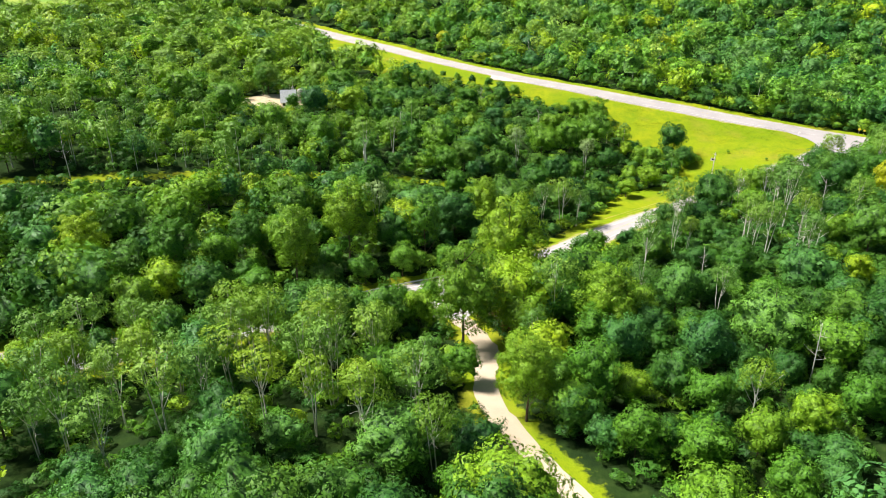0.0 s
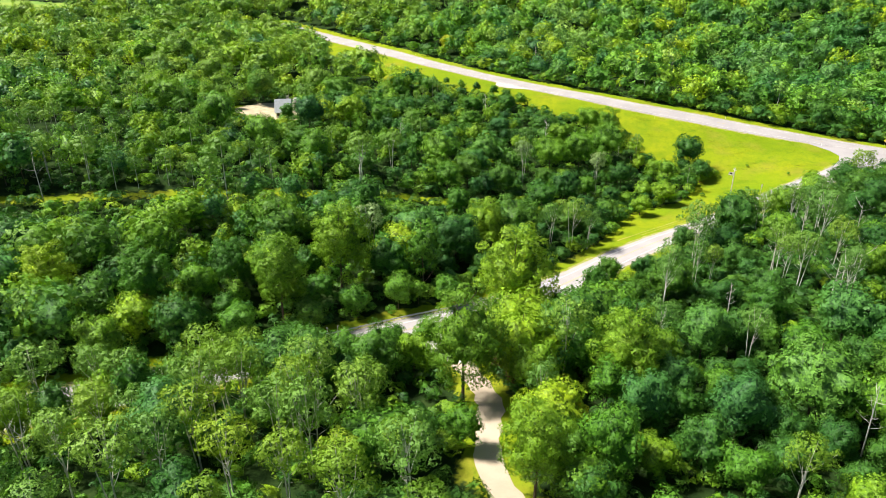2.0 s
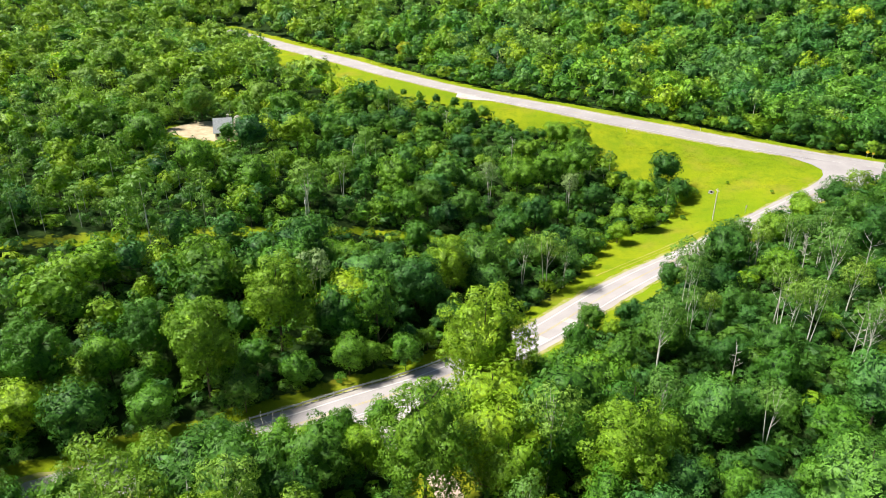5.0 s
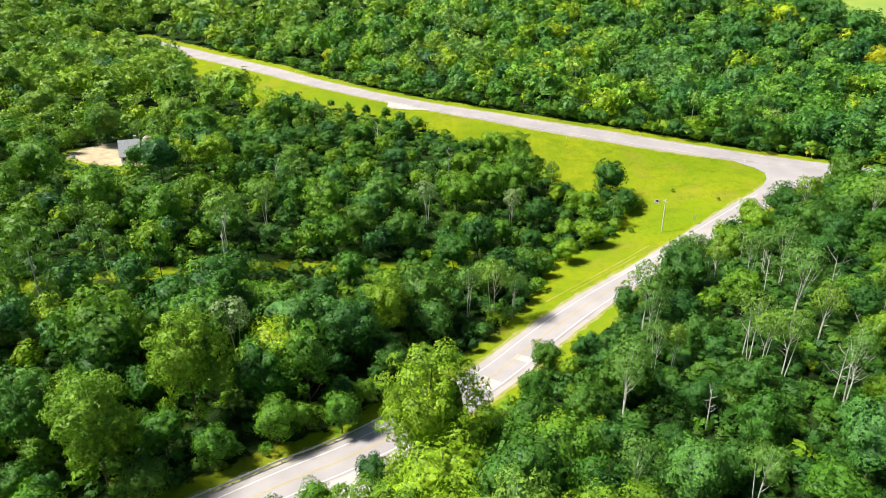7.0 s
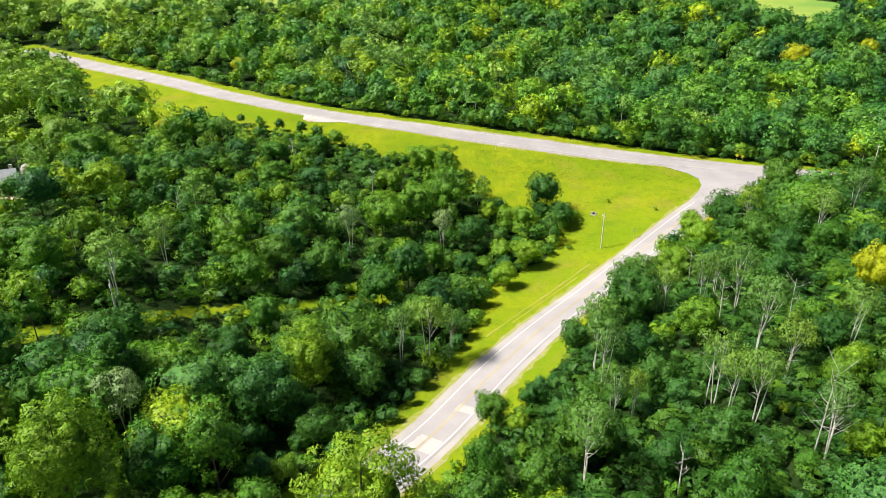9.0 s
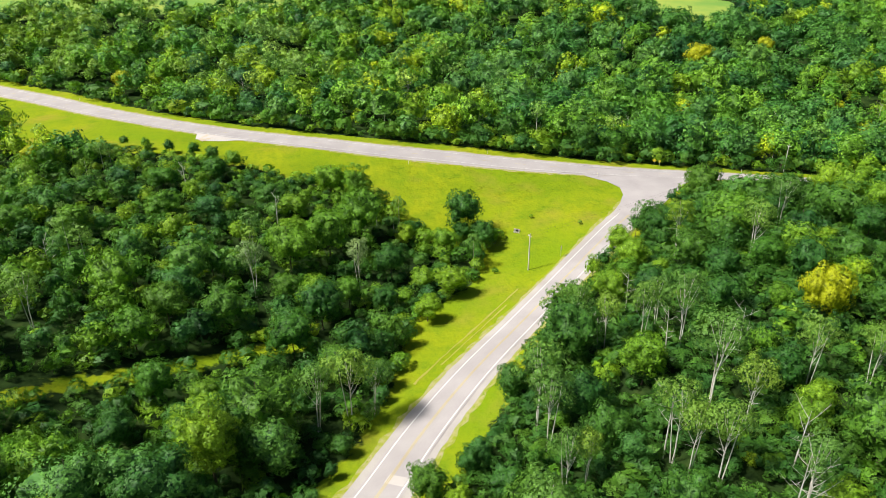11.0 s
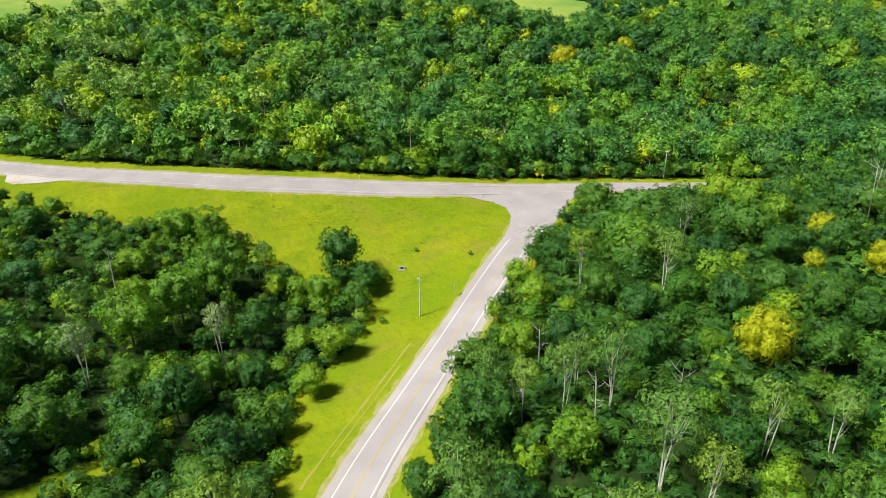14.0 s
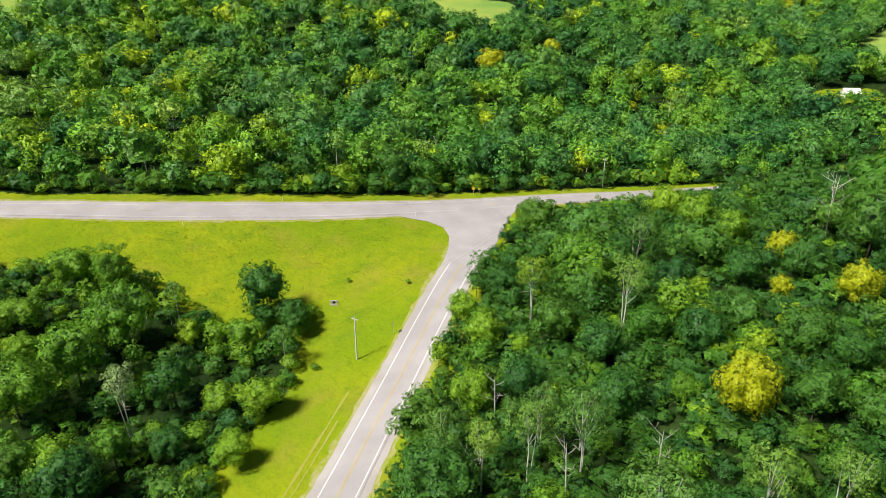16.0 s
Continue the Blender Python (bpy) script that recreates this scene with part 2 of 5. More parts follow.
def raw_mesh(name, verts, faces, materials, index=None, smooth=False, normals=None):
    """A mesh from arrays of vertices and of triangles or quads."""
    verts, faces = np.asarray(verts, np.float32), np.asarray(faces, np.int32)
    me = bpy.data.meshes.new(name)
    k = faces.shape[1]
    me.vertices.add(len(verts))
    me.vertices.foreach_set("co", verts.ravel())
    me.loops.add(faces.size)
    me.loops.foreach_set("vertex_index", faces.ravel())
    me.polygons.add(len(faces))
    me.polygons.foreach_set("loop_start", np.arange(0, faces.size, k, dtype=np.int32))
    me.polygons.foreach_set("loop_total", np.full(len(faces), k, np.int32))
    if smooth:
        me.polygons.foreach_set("use_smooth", np.ones(len(faces), bool))
    for m in materials:
        me.materials.append(m)
    if index is not None:
        me.polygons.foreach_set("material_index", np.asarray(index, np.int32))
    me.update(calc_edges=True)
    if normals is not None:
        me.attributes.new("custom_normal", "FLOAT_VECTOR", "POINT").data.foreach_set("vector", np.asarray(normals, np.float32).ravel())
    return me


def part(name, bm, material, parent, label=""):
    """One mesh object under a thing or a part."""
    me = bpy.data.meshes.new(name)
    bm.to_mesh(me)
    bm.free()
    me.materials.append(material)
    ob = new(name, me)
    ob.parent = parent
    return tagged(ob, label)


# ---- ground ----
MEADOW = [(-46, 346), (-24, 337), (-5, 327), (10, 315), (22, 305), (32, 299), (42, 292), (47, 277), (52, 264), (66, 257), (61, 246), (55, 238), (44, 232), (36, 226), (32, 213), (27, 202), (18, 188), (6, 170), (-14, 153), (-40, 137), (-36, 128), (0, 150), (16, 159.5), (24, 166), (34, 174), (41, 181), (45.5, 185.5), (54, 199), (70, 214), (92, 233), (112, 248), (128, 262), (152, 274), (192, 258), (250, 234), (250, 244), (196, 273), (140, 296), (108, 307), (80, 319), (40, 340), (0, 367), (-42, 411), (-84, 466), (-125, 508), (-136, 490), (-122, 440), (-100, 398), (-74, 366)]
STRIP = [(-160, 158), (-128, 169), (-102, 179), (-85, 187), (-60, 198), (-35, 208), (-22, 213), (-8, 217.5), (6, 221.5), (16, 224)]
CLEARINGS = [[(a, b - 3.2) for a, b in STRIP] + [(a, b + 1.9) for a, b in STRIP[::-1]], [(-112, 270), (-92, 262), (-82, 270), (-84, 288), (-98, 292), (-112, 286)], [(362, 318), (395, 318), (418, 302), (400, 290), (366, 302)]]
FIELDS = [[(268, 474), (300, 470), (330, 476), (345, 520), (300, 560), (262, 530)], [(-150, 606), (-60, 598), (36, 590), (60, 602), (80, 760), (-140, 800), (-260, 700)], [(445, 335), (490, 350), (620, 380), (640, 330), (480, 312)], [(-430, 452), (-330, 484), (-318, 560), (-460, 560)]]
YARD = [(-112, 277), (-101, 271), (-84, 270), (-82, 284), (-95, 297), (-107, 294)]


def ground_sheet():
    xs = np.r_[-3000, -1500, -700, -460, -430, -400, -370, -340, -310, np.arange(-280, 440, 3.0), 460, 520, 600, 800, 1600, 3000]
    ys = np.r_[-3000, -1200, -400, -120, np.arange(-20, 640, 3.0), 660, 700, 760, 900, 1300, 2000, 4000]
    gx, gy = np.meshgrid(xs, ys)
    gz = land(gx, gy)
    n, m = gx.shape
    ii = np.arange(n * m).reshape(n, m)
    faces = np.stack([ii[:-1, :-1], ii[:-1, 1:], ii[1:, 1:], ii[1:, :-1]], -1).reshape(-1, 4)
    v = np.stack([gx, gy, gz], -1).reshape(-1, 3)
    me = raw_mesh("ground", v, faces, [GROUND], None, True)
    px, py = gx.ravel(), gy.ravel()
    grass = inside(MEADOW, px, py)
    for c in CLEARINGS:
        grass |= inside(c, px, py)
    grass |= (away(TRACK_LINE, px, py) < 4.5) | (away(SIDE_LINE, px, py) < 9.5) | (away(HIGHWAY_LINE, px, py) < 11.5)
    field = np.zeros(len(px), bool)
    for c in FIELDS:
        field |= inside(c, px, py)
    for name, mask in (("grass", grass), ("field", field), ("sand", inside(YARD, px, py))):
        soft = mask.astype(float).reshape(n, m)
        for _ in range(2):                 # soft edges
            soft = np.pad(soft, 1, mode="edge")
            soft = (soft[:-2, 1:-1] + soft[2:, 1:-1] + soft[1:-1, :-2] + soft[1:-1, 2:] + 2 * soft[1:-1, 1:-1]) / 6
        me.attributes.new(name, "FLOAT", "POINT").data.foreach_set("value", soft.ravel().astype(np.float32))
    return tagged(new("ground", me), "rolling ground with shade-darkened forest floor, yellow-green meadow and crop fields", "ground", kind="structure")


ground_sheet()


def ribbon(name, line, left, right, material, lift, label, category, kind="structure", parent=None, ragged=0.0):
    """A strip along a line, from left to right metres off it, laid on the land."""
    nrm = side_of(line)
    cols = np.linspace(left, right, max(2, int(abs(right - left) / 2.5) + 1))
    rnd = np.random.RandomState(len(line))
    v = []
    for i, c in enumerate(cols):
        off = np.full(len(line), c)
        if ragged and i in (0, len(cols) - 1):
            off = off + rnd.uniform(-ragged, ragged, len(line))
        p = line + nrm * off[:, None]
        v.append(np.c_[p, land(p[:, 0], p[:, 1]) + lift])
    v = np.stack(v, 1)
    n, m = v.shape[:2]
    ii = np.arange(n * m).reshape(n, m)
    f = np.stack([ii[:-1, :-1], ii[:-1, 1:], ii[1:, 1:], ii[1:, :-1]], -1).reshape(-1, 4)[:, ::-1]
    me = raw_mesh(name, v.reshape(-1, 3), f, [material], None, True)
    ob = new(name, me)
    if parent:
        ob.parent = parent
        return tagged(ob, label)
    return tagged(ob, label, category, kind=kind)


HL, SL = smooth_line(HIGHWAY, 2.0), smooth_line(SIDE, 2.0)
_k = Mat("thin_verge_grass", 0.95, 0.05)
_k.colour(_k.mix(_k.ramp(_k.noise(0.7, 6, rough=0.7), (0.38, (0, 0, 0)), (0.62, (1, 1, 1))), (0.24, 0.285, 0.02), (0.36, 0.33, 0.16))).bump(_k.noise(4.0, 3), 0.3, 0.1)
THIN_GRASS = _k.m
for _l, _half in ((HL, 5.6), (SL, 5.1)):
    for _s in (1, -1):
        ribbon("verge", _l, _s * (_half - 0.3), _s * (_half + 1.0), THIN_GRASS, 0.03, "thin dry grass at the gravel's edge", "verge", ragged=0.5)
highway = ribbon("road", HL, 5.6, -5.6, GRAVEL, 0.05, "pale weathered asphalt highway with gravel shoulders", "road", ragged=0.15)
ribbon("carriageway", HL, 4.4, -4.4, ASPHALT, 0.11, "pale worn asphalt carriageway", "", parent=highway, ragged=0.1)
side_road = ribbon("road", SL, 5.1, -5.1, GRAVEL, 0.06, "pale grey side road with gravel shoulders and painted lines", "road", ragged=0.15)
ribbon("carriageway", SL, 3.7, -3.7, ASPHALT, 0.13, "pale grey asphalt carriageway", "", parent=side_road, ragged=0.05)
ribbon("track", smooth_line(TRACK, 2.0), 2.0, -2.0, DIRT, 0.07, "sandy dirt track between the trees", "track", ragged=0.4)
ribbon("driveway", smooth_line(DRIVE, 2.0), 2.0, -2.0, DIRT, 0.08, "sandy driveway leading to a house", "driveway", ragged=0.3)


# ---- trees ----
SHAPES = {  # height, crown base share, crown radius, lobes, lobe size, sprays
    "broad": (12.0, 0.1, 5.7, 38, 0.25, 2750),
    "giant": (20.0, 0.08, 6.9, 90, 0.17, 11500),
    "tall": (17.0, 0.14, 4.3, 36, 0.26, 2100),
    "aspen": (16.0, 0.5, 4.2, 24, 0.27, 1500),
    "bush": (4.0, 0.02, 2.2, 9, 0.45, 420),
}
SPREAD = {k: 2 * v[2] / v[0] for k, v in SHAPES.items()}


def lobes_of(rs, shape):
    """Boughs that bulge from an uneven dome: centres, radii and the crown's middle."""
    h, base, rad, n, ls, many = SHAPES[shape]
    mid = np.array([0, 0, h * (base + 1) / 2])
    semi = np.array([rad, rad, h * (1 - base) / 2 * 1.03])
    skew = rs.uniform(0.74, 1.1, 8)
    c, r = [mid], [min(semi) * 0.55]
    for i in range(n):
        z = 1 - 1.8 * (i + 0.5) / n
        a = i * 2.399 + rs.uniform(-0.5, 0.5)
        side = math.sqrt(max(0.0, 1 - z * z)) if z > -0.2 else 0.98 + 0.45 * (z + 0.2)
        d = np.array([side * math.cos(a), side * math.sin(a), z])
        q = rad * ls * rs.uniform(0.65, 1.3)
        reach = skew[int(a % 6.28 / 0.786) % 8] ** (1 - 0.6 * max(z, 0)) * rs.choice((0.7, 0.84, 0.95, 1.05)) * rs.uniform(0.93, 1.05)
        c.append(mid + d * np.maximum(semi * reach - q, 0.1))
        r.append(q)
    return np.array(c), np.array(r), mid


def sprays(rs, lobes, count, size, jitter=0.35):
    """Triangular leaf sprays on the outside of the boughs, facing mostly outwards."""
    c, r, mid = lobes
    which = rs.choice(len(c), count * 4, p=r ** 2 / (r ** 2).sum())
    d = rs.normal(size=(count * 4, 3))
    d[:, 2] += 0.35
    d /= np.linalg.norm(d, axis=1)[:, None]
    p = c[which] + d * (r[which] * (1.1 - 0.42 * rs.rand(count * 4)))[:, None] * np.array([1.06, 1.06, 0.88])
    gap = np.full(len(p), 9.0)
    for k in range(len(c)):
        g = np.linalg.norm(p - c[k], axis=1) / r[k]
        gap = np.where(which == k, gap, np.minimum(gap, g))
    best = np.argsort(gap < 0.86, kind="stable")[:count]
    p, d = p[best], d[best]
    out = p - mid
    out /= np.linalg.norm(out, axis=1)[:, None] + 1e-6
    nrm = d * 0.6 + out * 0.4 + rs.normal(size=(count, 3)) * jitter
    nrm /= np.linalg.norm(nrm, axis=1)[:, None]
    a = np.cross(nrm, rs.normal(size=(count, 3)))
    a /= np.linalg.norm(a, axis=1)[:, None]
    b = np.cross(nrm, a)
    s = size * rs.uniform(0.55, 1.35, count)[:, None]
    v = np.stack([p + a * s, p - a * s * 0.5 + b * s * 0.8, p - a * s * 0.5 - b * s * 0.8], 1)
    soft = d * 0.8 + out * 0.5 + rs.normal(size=(count, 3)) * 0.2
    soft /= np.linalg.norm(soft, axis=1)[:, None]
    return v.reshape(-1, 3), np.arange(count * 3).reshape(-1, 3), np.repeat(soft, 3, axis=0)


def core(rs, lobes, fill=0.9, fine=2):
    """The closed mass of foliage inside a crown, bulging with its boughs, which the leaf sprays cover."""
    c, r, mid = lobes
    bm = bmesh.new()
    bmesh.ops.create_icosphere(bm, subdivisions=fine, radius=1.0)
    bmesh.ops.delete(bm, geom=[q for q in bm.faces if q.normal.z < -0.6], context="FACES")
    d = np.array([tuple(v.co) for v in bm.verts])
    f = np.array([[v.index for v in q.verts] for q in bm.faces])
    bm.free()
    o = c - mid
    along = d @ o.T
    under = along ** 2 - (o ** 2).sum(1)[None] + r[None] ** 2
    far = np.where(under > 0, along + np.sqrt(np.maximum(under, 0)), 0).max(1)
    far = np.maximum(far, r[0]) * fill * rs.uniform(0.86, 1.06, len(d))
    v = d * far[:, None]
    near = np.argmin(((v[:, None] - o[None]) ** 2).sum(-1) - r[None] ** 2, axis=1)
    n = v - o[near]
    n = n / (np.linalg.norm(n, axis=1)[:, None] + 1e-6) * 0.7 + d * 0.6
    return v + mid, f, n / np.linalg.norm(n, axis=1)[:, None]


def tube(bm, path, radii, sides=5):
    rings = []
    for i, p in enumerate(path):
        p = Vector(p)
        d = (Vector(path[min(i + 1, len(path) - 1)]) - Vector(path[max(i - 1, 0)])).normalized()
        a = d.orthogonal().normalized()
        b = d.cross(a)
        rings.append([bm.verts.new(p + (a * math.cos(2 * math.pi * k / sides) + b * math.sin(2 * math.pi * k / sides)) * radii[i]) for k in range(sides)])
    for r0, r1 in zip(rings, rings[1:]):
        for k in range(sides):
            bm.faces.new((r0[k], r0[(k + 1) % sides], r1[(k + 1) % sides], r1[k]))
    bm.faces.new(rings[-1])


def trunk_mesh(rs, shape, lobes):
    h = SHAPES[shape][0]
    bm = bmesh.new()
    aspen = shape == "aspen"
    r0 = 0.0085 * h if aspen else 0.011 * h + 0.03
    lean = rs.uniform(-0.06, 0.06, 2) * h
    top = 0.9 if shape != "bush" else 0.5
    pts = [(lean[0] * u * u + rs.uniform(-0.1, 0.1) * (u > 0), lean[1] * u * u + rs.uniform(-0.1, 0.1) * (u > 0), h * top * u - 0.4 * (u == 0)) for u in (0, 0.2, 0.4, 0.6, 0.8, 1.0)]
    tube(bm, pts, [r0 * (1.25 if i == 0 else 1 - 0.16 * i) for i in range(6)], 6)
    picks = sorted(rs.choice(len(lobes), min(len(lobes), 7), replace=False))
    for i in picks:
        c = Vector(lobes[i])
        u = max(0.15, (c.z / h - (0.3 if aspen else 0.16)) / top)
        k = min(4, int(u * 5))
        s = Vector(pts[k]).lerp(Vector(pts[k + 1]), u * 5 - k)
        m = s.lerp(c, 0.5) + Vector((0, 0, -0.25))
        tube(bm, [s, m, c], [r0 * 0.42, r0 * 0.3, r0 * 0.12], 4)
    if aspen:                       # a second stem from the same root, and dead twigs below the crown
        a = rs.uniform(0, 6.28)
        o = Vector((math.cos(a), math.sin(a), 0))
        tube(bm, [Vector((0, 0, -0.4)) + o * 0.3, o * 0.9 + Vector((0, 0, h * 0.4)), o * 1.5 + Vector((0, 0, h * 0.82))], [r0 * 0.8, r0 * 0.6, r0 * 0.2], 5)
        for i in range(6):
            u = rs.uniform(0.35, 0.62)
            a = rs.uniform(0, 6.28)
            s = Vector(pts[0]).lerp(Vector(pts[5]), u / top)
            e = s + Vector((math.cos(a), math.sin(a), rs.uniform(-0.1, 0.6))) * rs.uniform(0.9, 2.0)
            tube(bm, [s, s.lerp(e, 0.5) + Vector((0, 0, 0.1)), e], [r0 * 0.25, r0 * 0.17, 0.012], 3)
    return bm


LEAF_FAR = {  # the foliage in clumps, not single leaves; haze and sunlit tops lighten its colours
    "deep": leaf_material("far_deep_green", (0.0561, 0.19, 0.0345), (0.104, 0.291, 0.0495), 1.3, 1.5, 0.54, 0.85),
    "mid": leaf_material("far_mid_green", (0.122, 0.302, 0.0285), (0.171, 0.386, 0.036), 1.3, 1.5, 0.54, 0.85),
    "lime": leaf_material("far_yellow_green", (0.244, 0.398, 0.0188), (0.329, 0.51, 0.0255), 0.9, 1.5, 0.54, 0.85),
    "aspen": leaf_material("far_grey_green", (0.171, 0.325, 0.0638), (0.232, 0.414, 0.0825), 0.8, 1.5, 0.54, 0.85),
    "silver": LEAF["silver"],
    "birch": leaf_material("far_birch_green", (0.22, 0.37, 0.0225), (0.293, 0.47, 0.03), 0.6, 1.5, 0.54, 0.7),
    "cool": leaf_material("far_bluish_green", (0.0793, 0.224, 0.0525), (0.122, 0.302, 0.0675), 0.8, 1.5, 0.54, 0.7),
    "pale": leaf_material("far_pale_green", (0.183, 0.336, 0.0338), (0.244, 0.414, 0.045), 0.5, 1.5, 0.54, 0.7),
    "gold": LEAF["gold"],
    "rust": LEAF["rust"],
}
KINDS = {  # name: crown shape, leaf, wood, label
    "oak_tree": ("broad", "deep", "brown", "dark green broadleaf tree with a rounded lumpy crown"),
    "maple_tree": ("broad", "mid", "brown", "mid green broadleaf tree with a full crown"),
    "box_elder_tree": ("broad", "lime", "brown", "yellow-green broadleaf tree with a loose crown"),
    "cottonwood_tree": ("tall", "mid", "brown", "tall mid green tree with an upright crown"),
    "aspen_tree": ("aspen", "aspen", "pale", "slender aspen with a pale trunk and grey-green crown"),
    "willow_tree": ("giant", "lime", "brown", "large spreading yellow-green tree near the side road"),
    "elm_tree": ("giant", "mid", "brown", "large spreading mid green tree near the side road"),
    "young_birch_tree": ("aspen", "birch", "pale", "slender young birch with a yellow-green crown and pale stem"),
    "basswood_tree": ("broad", "cool", "brown", "cool bluish green broadleaf tree with a dense crown"),
    "grey_willow_tree": ("broad", "pale", "brown", "soft pale green willow with a billowing crown"),
    "birch_tree": ("aspen", "silver", "dead", "old birch with a bleached trunk above the thicket"),
    "golden_tree": ("broad", "gold", "brown", "golden yellow tree turning early in the green wood"),
    "rusty_shrub": ("bush", "rust", "brown", "rusty brown withered shrub beside the dirt track"),
    "shrub": ("bush", "mid", "brown", "green shrub at the edge of the meadow"),
    "thicket_shrub": ("bush", "deep", "brown", "dark green shrub in the wood"),
    "lime_shrub": ("bush", "lime", "brown", "yellow-green shrub at the edge of the meadow"),
}
VARIANTS = 4
CLOSED = {"broad": 0.8, "giant": 0.64, "tall": 0.76}      # crowns that let no light through their middle
GIANTS = ("willow_tree", "elm_tree", "cottonwood_tree", "birch_tree")
MADE = {}


def grow(kind, x, y, height, variant, turn, girth=1.0):
    """Plant one tree of a kind: the first of each variant is built, the others are copies of it."""
    shape, leaf, wood, label = KINDS[kind]
    s = height / SHAPES[shape][0]
    m = Matrix.LocRotScale((x, y, float(land(x, y))), Euler((0, 0, turn)), (s * girth, s * girth, s))
    if (kind, variant) in MADE:
        first = MADE[kind, variant]
        return copy_thing(first, m @ Matrix.Diagonal((*(1 / v for v in first.scale), 1)))
    rs = np.random.RandomState(31 * variant + sum(map(ord, kind)))
    lobes = lobes_of(rs, shape)
    cat = "shrub" if shape == "bush" else "tree"
    ob = tagged(new(kind), label, cat, "shrubs" if cat == "shrub" else "woodland trees")
    part("trunk", trunk_mesh(rs, shape, lobes[0]), BARK[wood], ob)
    v, f, n = sprays(rs, lobes, SHAPES[shape][5], {"aspen": 0.26, "giant": 0.25}.get(shape, 0.29))
    ix = np.zeros(len(f), int)
    if shape in CLOSED:
        kv, kf, kn = core(rs, lobes, CLOSED[shape], 3)
        v, f, n = np.concatenate([v, kv]), np.concatenate([f, kf + len(v)]), np.concatenate([n, kn])
        ix = np.append(ix, np.ones(len(kf), int))
    new("crown", raw_mesh("crown", v, f, [LEAF[leaf], INNER.get(leaf, LEAF[leaf])], ix, normals=n)).parent = ob
    ob.matrix_basis = m
    MADE[kind, variant] = ob
    return ob


# single trees that stand out: kind, x, y, height
SINGLE = [
    ("willow_tree", 1, 134, 26), ("willow_tree", -6.5, 109, 22), ("willow_tree", 19, 110, 18.5), ("willow_tree", -47, 139, 22), ("willow_tree", -38, 154, 22.5), ("elm_tree", -73, 133, 18),
    ("willow_tree", -92, 130, 17), ("willow_tree", -6, 181, 18), ("cottonwood_tree", -19.5, 158, 20), ("elm_tree", -60, 145, 16), ("golden_tree", 9.5, 100, 8),
    ("maple_tree", 66, 261, 6), ("elm_tree", 36, 284, 15.5), ("maple_tree", 29, 291, 13), ("oak_tree", 132, 253, 15), ("golden_tree", 251.5, 309, 10),
    ("golden_tree", 247, 416, 17), ("golden_tree", 288, 416, 13), ("golden_tree", -41, 435, 12), ("golden_tree", -58, 330, 8.5),
    ("birch_tree", -34, 168, 17), ("elm_tree", -106, 292, 14),
]
# trees west of the dirt track: kind, x, y, height, spread of the crown
TRACK_WEST = [
    ("box_elder_tree", -25.5, 62.5, 7.5, 7), ("basswood_tree", -34, 64, 14, 13.5), ("basswood_tree", -53, 64.5, 8.5, 8), ("maple_tree", -3.5, 64.5, 8, 7.5), ("aspen_tree", -51.5, 67.5, 16, 9.5), ("basswood_tree", -44, 69, 7, 7),
    ("young_birch_tree", -7.5, 70.5, 14, 8), ("aspen_tree", -65, 72, 13.5, 8), ("oak_tree", -2, 72, 10, 9.5), ("young_birch_tree", -34, 73, 12, 7), ("basswood_tree", -29, 73.5, 8, 8), ("young_birch_tree", -17.5, 74, 17, 9.5),
    ("aspen_tree", -48, 77, 17.5, 10.5), ("young_birch_tree", -26, 78.5, 15, 8.5), ("young_birch_tree", -33.5, 79.5, 15.5, 9), ("aspen_tree", -44, 81.5, 15.5, 9), ("aspen_tree", -70, 81.5, 16, 9.5), ("aspen_tree", -62.5, 87, 12, 7),
]
# trees west of the dirt track: kind, x, y, height, spread of the crown
TRACK_WEST_B = [
    ("aspen_tree", -59.5, 92.5, 13.5, 8), ("aspen_tree", -53.5, 92.5, 12.5, 7.5), ("maple_tree", -12, 93, 8.5, 8), ("maple_tree", -5.5, 95, 8, 7.5), ("aspen_tree", -79.5, 95, 15, 9), ("maple_tree", -34, 98.5, 11.5, 10.5),
    ("aspen_tree", -73, 98.5, 17, 10), ("aspen_tree", -60.5, 102.5, 14, 8), ("aspen_tree", -66, 103, 14.5, 8.5), ("oak_tree", -23.5, 106.5, 11, 10.5), ("young_birch_tree", -49, 107, 16.5, 9.5), ("young_birch_tree", -42.5, 109.5, 14.5, 8.5),
    ("box_elder_tree", -73, 115.5, 13, 12), ("oak_tree", -22, 114.5, 12.5, 12), ("box_elder_tree", -46, 114.5, 11, 10), ("oak_tree", -36.5, 118, 13, 12.5), ("box_elder_tree", -16, 118.5, 10, 9),
    ("box_elder_tree", -71.5, 125, 12, 11),
]
